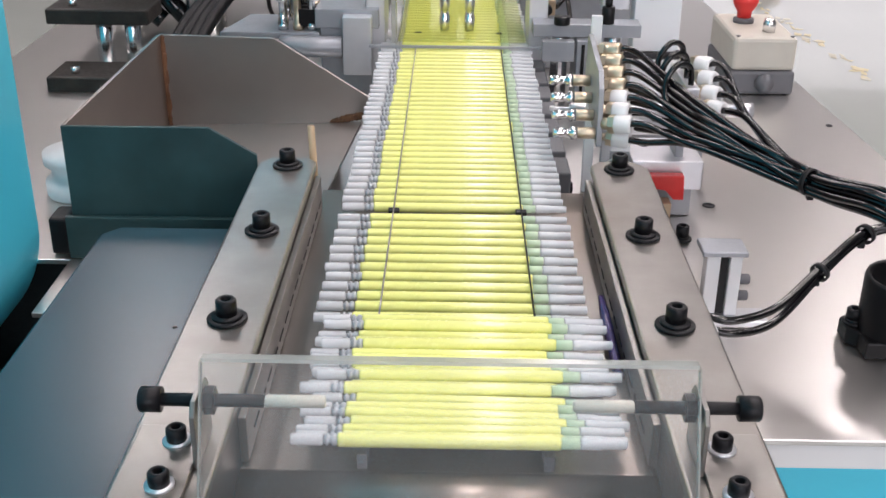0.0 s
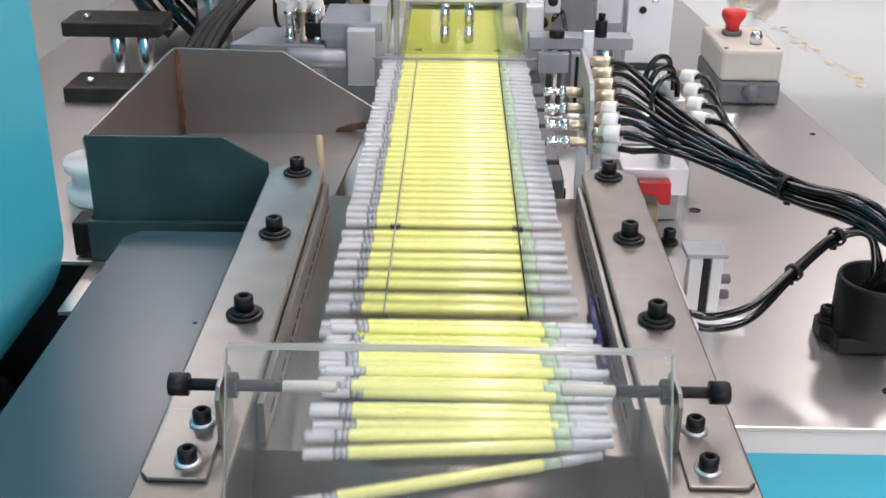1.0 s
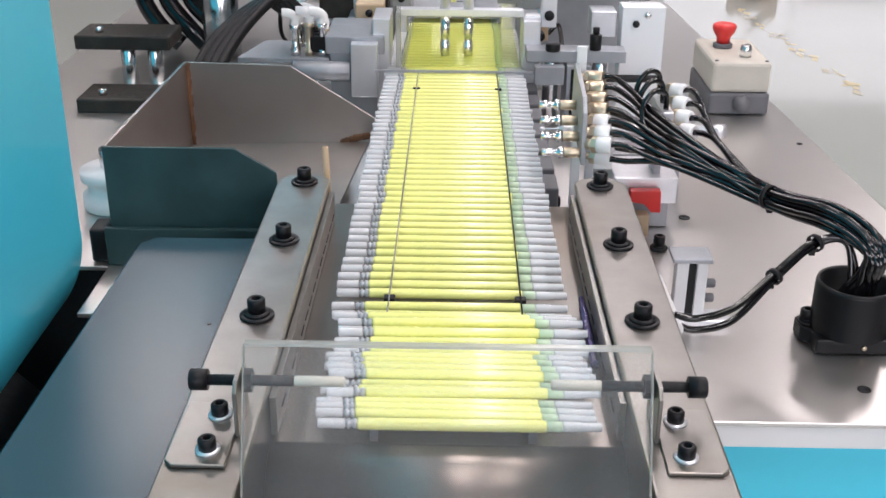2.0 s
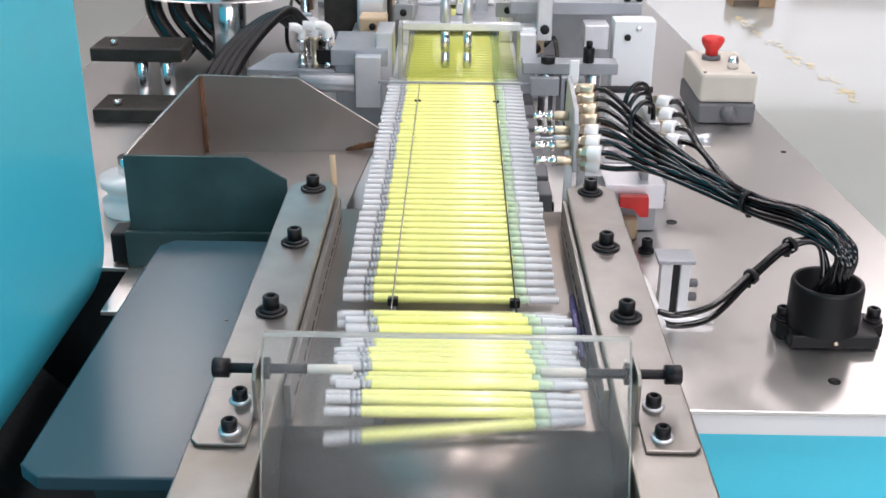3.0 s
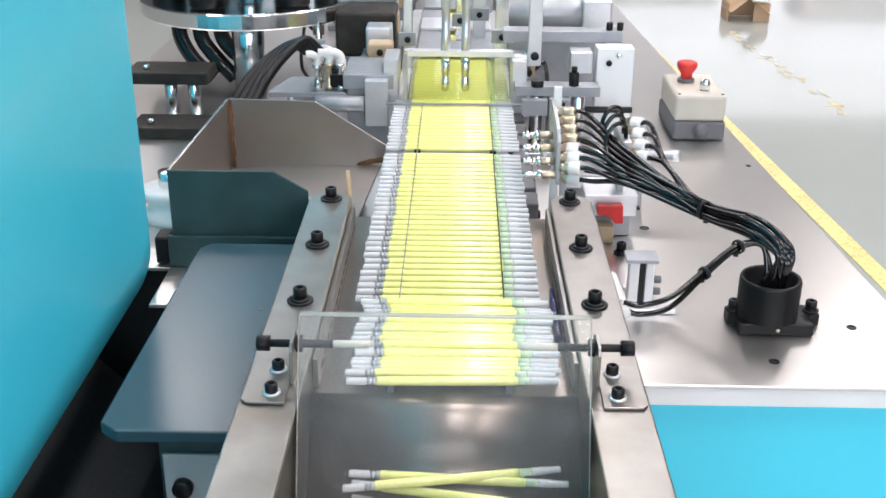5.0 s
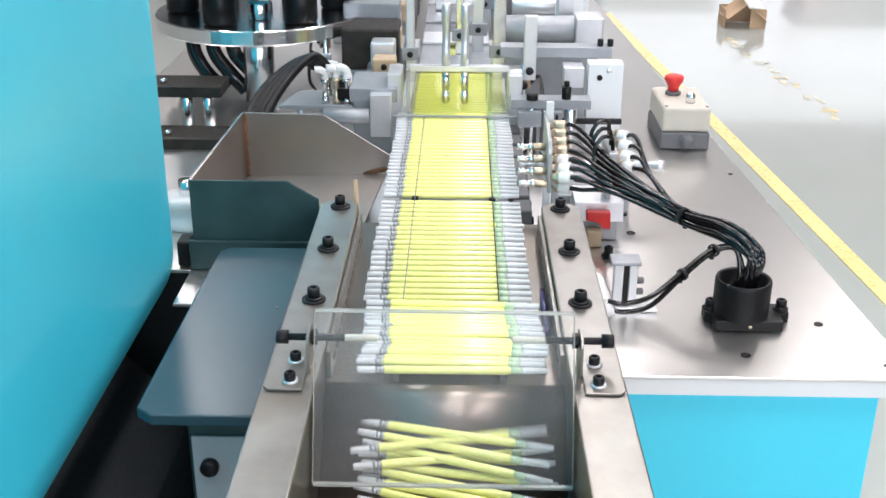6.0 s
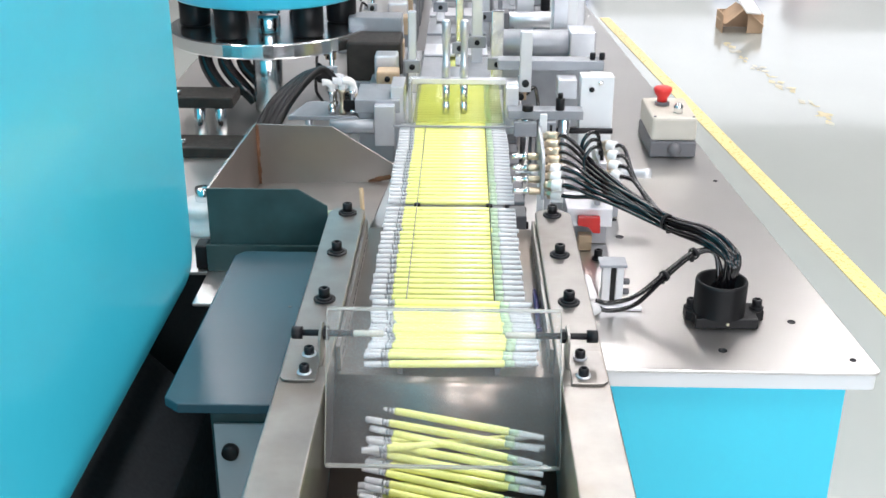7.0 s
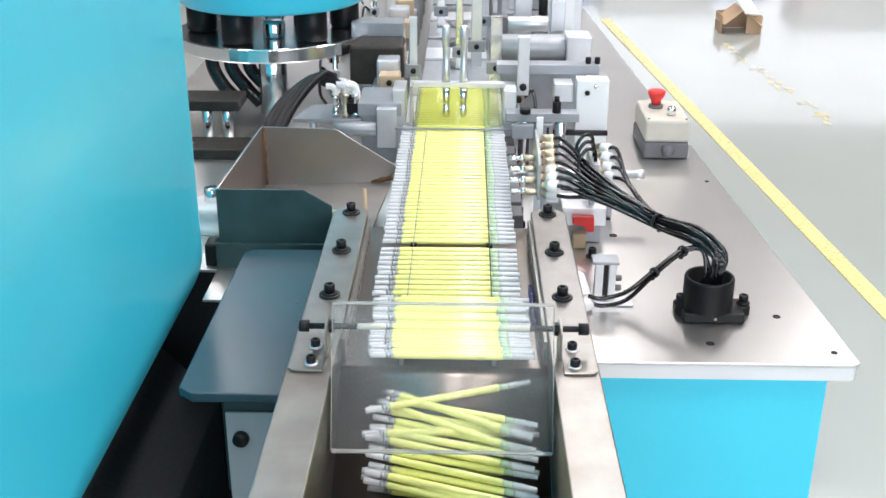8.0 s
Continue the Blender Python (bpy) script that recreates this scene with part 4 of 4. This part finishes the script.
for k in range(3):
    tube = thing("cable_loom", "ribbed black cable hanging under the feeder disc", "cable", "cables", m=Matrix.Translation((-0.40, 0.95, TOP)))
    part("cable", hose([(-0.395 + 0.03 * k, 0.86, 0.020), (-0.39 + 0.03 * k, 0.85, -0.01), (-0.370 + 0.035 * k, 0.84, -0.04), (-0.345 + 0.03 * k, 0.84, TOP + 0.012)], 0.011, 12), BLACK_TUBE, tube)
block_thing("white_spool", "stack of pale round rollers on the table", "roller", [
    ("roller", lathe([(0, 0), (0.026, 0), (0.027, 0.002), (0.027, 0.012), (0.022, 0.014), (0.022, 0.024), (0.027, 0.026), (0.027, 0.034), (0, 0.035)], Matrix.Translation((-0.285, 0.335, TOP + 0.0006)), 28), WHITE_PLASTIC),
    ("hub", rod((-0.285, 0.335, TOP + 0.036), (-0.285, 0.335, TOP + 0.052), 0.010, 18), CHROME)], (-0.285, 0.335, TOP))

# ---- sensors, knobs and cables among the stations ----
rc = random.Random(21)
for k in range(16):
    right = k % 2 == 0
    x = rc.uniform(0.075, 0.195) if right else rc.uniform(-0.235, -0.135)
    y = 0.70 + 0.105 * k + rc.uniform(-0.02, 0.02)
    h = rc.uniform(0.03, 0.11)
    z0 = TOP + 0.0006
    sensor = thing("sensor_post", "small black sensor clamped on a bright post", "sensor", "sensors", m=Matrix.Translation((x, y, TOP)))
    part("base", box(x - 0.012, x + 0.012, y - 0.010, y + 0.010, z0, z0 + 0.008, 0.001), ALU_GREY, sensor)
    part("post", rod((x, y, z0 + 0.0082), (x, y, z0 + 0.010 + h), 0.004, 14), CHROME, sensor)
    part("clamp", box(x - 0.009, x + 0.009, y - 0.012, y - 0.0042, z0 + h * 0.7, z0 + h * 0.7 + 0.016, 0.001), ALU if k % 3 else TAN, sensor)
    part("eye", rod((x, y - 0.0122, z0 + h * 0.7 + 0.008), (x, y - 0.026, z0 + h * 0.7 + 0.008), 0.0048, 14), BLACK_PLASTIC, sensor)
    cab = thing("sensor_cable", "thin black cable trailing from a sensor", "cable", "cables", m=Matrix.Translation((x, y, TOP)))
    sx = 1 if right else -1
    part("cable", hose([(x + sx * 0.0095, y - 0.008, z0 + h * 0.7 + 0.008), (x + sx * 0.022, y + 0.005, z0 + h * 0.72 + 0.012), (x + sx * 0.030, y + 0.035, z0 + h * 0.35), (x + sx * 0.026, y + 0.075, z0 + 0.0032)], 0.0026, 8), BLACK_TUBE, cab)
for k in range(6):
    y = 0.82 + 0.24 * k
    reg = thing("air_cylinder", "aluminium air cylinder with black end caps", "cylinder", "air cylinders", m=Matrix.Translation((0.15, y, 0.06)))
    part("barrel", rod((0.085, y + 0.10, 0.052 + 0.012 * (k % 3)), (0.175, y + 0.10, 0.052 + 0.012 * (k % 3)), 0.0125, 20), ALU, reg)
    part("cap", box(0.1752, 0.190, y + 0.086, y + 0.114, 0.038 + 0.012 * (k % 3), 0.066 + 0.012 * (k % 3), 0.002), BLACK_PLASTIC, reg)
    part("cap", box(0.0700, 0.0848, y + 0.086, y + 0.114, 0.038 + 0.012 * (k % 3), 0.066 + 0.012 * (k % 3), 0.002), GREY_PLASTIC, reg)
    part("bracket", box(0.074, 0.082, y + 0.088, y + 0.112, TOP + 0.0006, 0.0378 + 0.012 * (k % 3), 0.001), ALU_GREY, reg)

# ---- far end of the hall ----
cart = thing("cardboard_box", "opened brown cardboard box with white paper on the floor", "box", m=Matrix.Translation((1.535, 5.3, FLOOR)))
carton = bmesh.new()
for x0, x1, y0, y1 in ((1.425, 1.645, 5.36, 5.364), (1.425, 1.429, 5.20, 5.36), (1.641, 1.645, 5.20, 5.36), (1.56, 1.645, 5.196, 5.20)):
    box(x0, x1, y0, y1, FLOOR + 0.001, FLOOR + 0.10, 0, carton)
part("carton", carton, CARTON, cart)
part("flap", box(0, 0.135, -0.10, 0.08, 0, 0.004, 0, turn=pose(1.425, 5.26, FLOOR + 0.055, 0, -38, 6)), CARTON, cart)
part("flap", box(-0.15, 0, -0.10, 0.08, 0, 0.004, 0, turn=pose(1.652, 5.25, FLOOR + 0.045, 0, 40, -8)), CARTON, cart)
part("paper", box(-0.055, 0.055, -0.09, 0.07, 0, 0.012, 0.004, turn=pose(1.550, 5.235, FLOOR + 0.158, 34, 10, 30)), PAPER, cart, "sheaf of white paper")
BLUE_BIN = material("blue_plastic", (0.05, 0.13, 0.55), 0.4)
PINK = material("pink_plastic", (0.75, 0.25, 0.30), 0.5)
for k, (x, y, mt, w, h) in enumerate(((1.6, 8.6, WHITE_PAINT, 0.45, 0.5), (2.25, 8.8, BLUE_BIN, 0.28, 0.4), (2.75, 8.8, PINK, 0.3, 0.35), (3.5, 9.0, WHITE_PAINT, 0.6, 0.7), (1.2, 9.6, BLUE_BIN, 0.4, 0.6))):
    crate = thing("storage_crate", "plain plastic storage crate with a rim", "crate", "crates", m=Matrix.Translation((x, y, FLOOR)))
    part("body", box(x - w, x + w, y - 0.3, y + 0.3, FLOOR + 0.001, FLOOR + h, 0.01), mt, crate)
    part("rim", box(x - w - 0.02, x + w + 0.02, y - 0.32, y + 0.32, FLOOR + h + 0.001, FLOOR + h + 0.05, 0.008), mt, crate)
guard2 = thing("machine_screen", "clear acrylic machine screen behind the stations", "screen", m=Matrix.Translation((0.22, 1.4, TOP)))
part("pane", box(0.216, 0.220, 1.15, 2.4, TOP + 0.0006, 0.30, 0.0005), ACRYLIC, guard2)
part("post", box(0.208, 0.228, 1.125, 1.148, TOP + 0.0006, 0.30, 0.002), ALU, guard2)

# ---- swab tubes ----
PITCH = 0.01155
PEN_Z = -0.0204
first = thing("liquid_tube", "clear plastic tube of bright yellow liquid with capped end", "tube", "yellow tubes")
AX = pose(0, 0, 0, 0, 90, 0)
part("ink_body", lathe([(0, -0.0500), (0.0029, -0.0500), (0.0031, -0.0490), (0.0031, 0.0420), (0.0027, 0.0432), (0, 0.0432)], AX, 12), YELLOW, first)
part("neck", lathe([(0, -0.0560), (0.0017, -0.0560), (0.0017, -0.0552), (0.0026, -0.0550), (0.0026, -0.0540), (0.0018, -0.0538), (0.0018, -0.0526), (0.0026, -0.0524), (0.0026, -0.0512), (0.0022, -0.0503), (0, -0.0503)], AX, 12), FROST, first, "ribbed clear neck")
part("cap", lathe([(0, -0.0700), (0.0022, -0.0700), (0.0026, -0.0694), (0.0027, -0.0565), (0.0020, -0.0563), (0.0019, -0.0670), (0, -0.0675)], AX, 12), CLEAR, first, "clear plastic cap")
part("sleeve", lathe([(0.0016, 0.0434), (0.0026, 0.0434), (0.0026, 0.0510), (0.0016, 0.0512)], AX, 12), GREEN_TINT, first, "green tinted collar")
part("end_barrel", lathe([(0.0017, 0.0514), (0.0026, 0.0514), (0.0027, 0.0522), (0.0027, 0.0600), (0.0023, 0.0606), (0.0023, 0.0700), (0.0021, 0.0705), (0.0015, 0.0705), (0.0015, 0.0530)], AX, 12), CLEAR, first, "clear open barrel end")

EJECT_Y = 0.392
cyl = thing("ejector_cylinder", "slim aluminium air cylinder on a foot", "cylinder", m=Matrix.Translation((0.16, EJECT_Y, TOP)))
part("barrel", lathe([(0.0014, 0), (0.0062, 0), (0.0062, 0.006), (0.0054, 0.007), (0.0054, 0.135), (0.0062, 0.136), (0.0062, 0.145), (0, 0.146)], along((0.092, EJECT_Y, PEN_Z), (0.3, EJECT_Y, PEN_Z)), 18), ALU, cyl)
part("foot", box(0.12, 0.20, EJECT_Y - 0.006, EJECT_Y + 0.006, TOP + 0.0006, PEN_Z - 0.0056, 0.001), ALU_GREY, cyl)
ejector_rod = thing("ejector_rod", "thin pale rod that pushes a tube off the conveyor", "rod")
part("rod", rod((0.080, 0, 0), (0.230, 0, 0), 0.0011, 10), ALU, ejector_rod)
part("tip", rod((0.076, 0, 0), (0.0798, 0, 0), 0.0018, 10), WHITE_PLASTIC, ejector_rod)

STROKES = ((0.86, 1.36), (2.90, 3.66), (5.00, 5.64), (7.10, 7.66))
STEP = 0.1155


def advance(t):
    s = 0.0
    for a, b in STROKES:
        u = min(max((t - a) / (b - a), 0), 1)
        s += STEP * u
    return s


EDGE = -0.0735
BUNCH = 0.037


def queue(s):
    """Place along the conveyor of a tube whose even step position is s: they bunch up before the drop."""
    return s if s > BUNCH else BUNCH - (BUNCH - s) * 0.5


LAST = BUNCH - 2 * (BUNCH - EDGE)


def rest_place(j):
    """Where the j-th fallen tube comes to lie in the chute, filled from its low end upward."""
    r = random.Random(100 + j)
    if j < 16:
        y, layer, yaw = -0.335 + 0.0122 * j, 0, r.uniform(-9, 2)
    elif j < 20:
        y, layer, yaw = ((-0.141, 0, -13.0), (-0.1235, 1, 11.0), (-0.1195, 0, -2.5), (-0.133, 1, -9.0))[j - 16]
    else:
        y, layer, yaw = -0.187 + 0.0082 * ((j - 20) % 10) + 0.003 * ((j - 20) // 10), 2 + (j - 20) // 10, -16.0 + r.uniform(-2.0, 1.5)
    knots = CHUTE[::-1]
    z = np.interp(y, [k[0] for k in knots], [k[1] for k in knots])
    return pose(r.uniform(0.004, 0.011), y, float(z) + 0.0058 + 0.0056 * layer, 0, 1.0 + r.uniform(-0.6, 0.8), yaw)


def motions():
    """All that moves: the tubes step towards the drop and fall into the chute."""
    r = random.Random(3)
    order, dogs = [], []
    s = LAST + 0.006
    while s < 1.35:
        order.append(s)
        s += PITCH
        if abs(s - 0.1785) < PITCH / 2:
            dogs.append(s - 0.25 * PITCH)
            s += 0.5 * PITCH
    eject = min(range(len(order)), key=lambda k: abs(order[k] - advance(3.7) - 0.392))
    dogs.append(order[eject])
    tubes = [first]
    while len(tubes) < len(order):
        tubes.append(copy_thing(first, pose(0, 0, 0)))
    stops = [0.0] + [t for pair in STROKES for t in pair] + [8.0]
    for j, (tube, s0) in enumerate(zip(tubes, order)):
        dx, yaw = r.uniform(-0.0012, 0.0012), r.uniform(-0.35, 0.35)
        dx2, yaw2, dz2 = dx + 0.005 + r.uniform(-0.003, 0.003), r.uniform(-1.6, 0.9), r.choice((0, 0, 0.0030))
        times = list(stops)
        for a, b in STROKES:
            before, after = s0 - advance(a), s0 - advance(b)
            if before > BUNCH > after:
                times.append(a + (b - a) * (before - BUNCH) / (before - after))
        rows, tf = [], None
        last = 0.0
        for t in sorted(times):
            s = s0 - advance(t)
            if s < LAST:
                before = s0 - advance(last)
                tf = last + (t - last) * (before - LAST) / (before - s)
                break
            last = t
            if s > BUNCH - 0.0005:
                rows.append((t, pose(dx, s, PEN_Z, 0, 0, yaw)))
            else:
                rows.append((t, pose(dx2, queue(s), PEN_Z + dz2, 0, 0, yaw2)))
        if j == eject:
            rows = [q for q in rows if q[0] < 3.69]
            yy = s0 - advance(3.7)
            rows += [(3.72, pose(dx, yy, PEN_Z, 0, 0, 0)), (3.80, pose(-0.098, yy, PEN_Z + 0.001, 0, -2, 2)), (3.90, pose(-0.168, yy - 0.055, -0.022, 0, -6, 24)),
                     (4.0, pose(-0.182, yy - 0.105, -0.0385, 0, 0, 14)), (8.0, pose(-0.182, yy - 0.105, -0.0385, 0, 0, 14))]
        elif tf is not None:
            delay = r.choice((0.05, 0.15, 0.25, 0.7))
            rows = [q for q in rows if q[0] < tf - 0.04] or rows[:1]
            t0 = max(tf, rows[-1][0] + 0.07)
            rows.append((t0, pose(dx2, EDGE - 0.001, PEN_Z + 0.0003, 0, 0, yaw2 + 2)))
            rows.append((t0 + 0.08 + delay * 0.2, pose(dx2 - 0.002, EDGE - 0.016, PEN_Z - 0.008, 0, -3, 9)))
            rows.append((t0 + 0.18 + delay * 0.5, pose(dx2 - 0.004, EDGE - 0.032, PEN_Z - 0.024, 0, -5, 12)))
            rows.append((t0 + 0.34 + delay * 0.6, rest_place(j)))
            if rows[-1][0] < 7.9:
                rows.append((8.0, rest_place(j)))
        walk(tube, rows)
    walk(ejector_rod, [(0.0, pose(0, EJECT_Y, PEN_Z)), (3.72, pose(0, EJECT_Y, PEN_Z)), (3.80, pose(-0.095, EJECT_Y, PEN_Z)), (3.88, pose(-0.150, EJECT_Y, PEN_Z)),
                       (4.76, pose(-0.150, EJECT_Y, PEN_Z)), (4.94, pose(0, EJECT_Y, PEN_Z)), (8.0, pose(0, EJECT_Y, PEN_Z))])
    for s0 in dogs:
        dog = thing("pusher_dog", "small black pusher blocks on the chain", "pusher", "pushers")
        for x in (-0.0365, 0.0425):
            part("block", box(x - 0.0034, x + 0.0034, -0.0030, 0.0030, -0.0025, 0.0030, 0.0006), BLACK_PLASTIC, dog)
        walk(dog, [(t, pose(0, max(queue(s0 - advance(t)), -0.066), -0.0210 if s0 - advance(t) > BUNCH else -0.0250)) for t in stops])


motions()
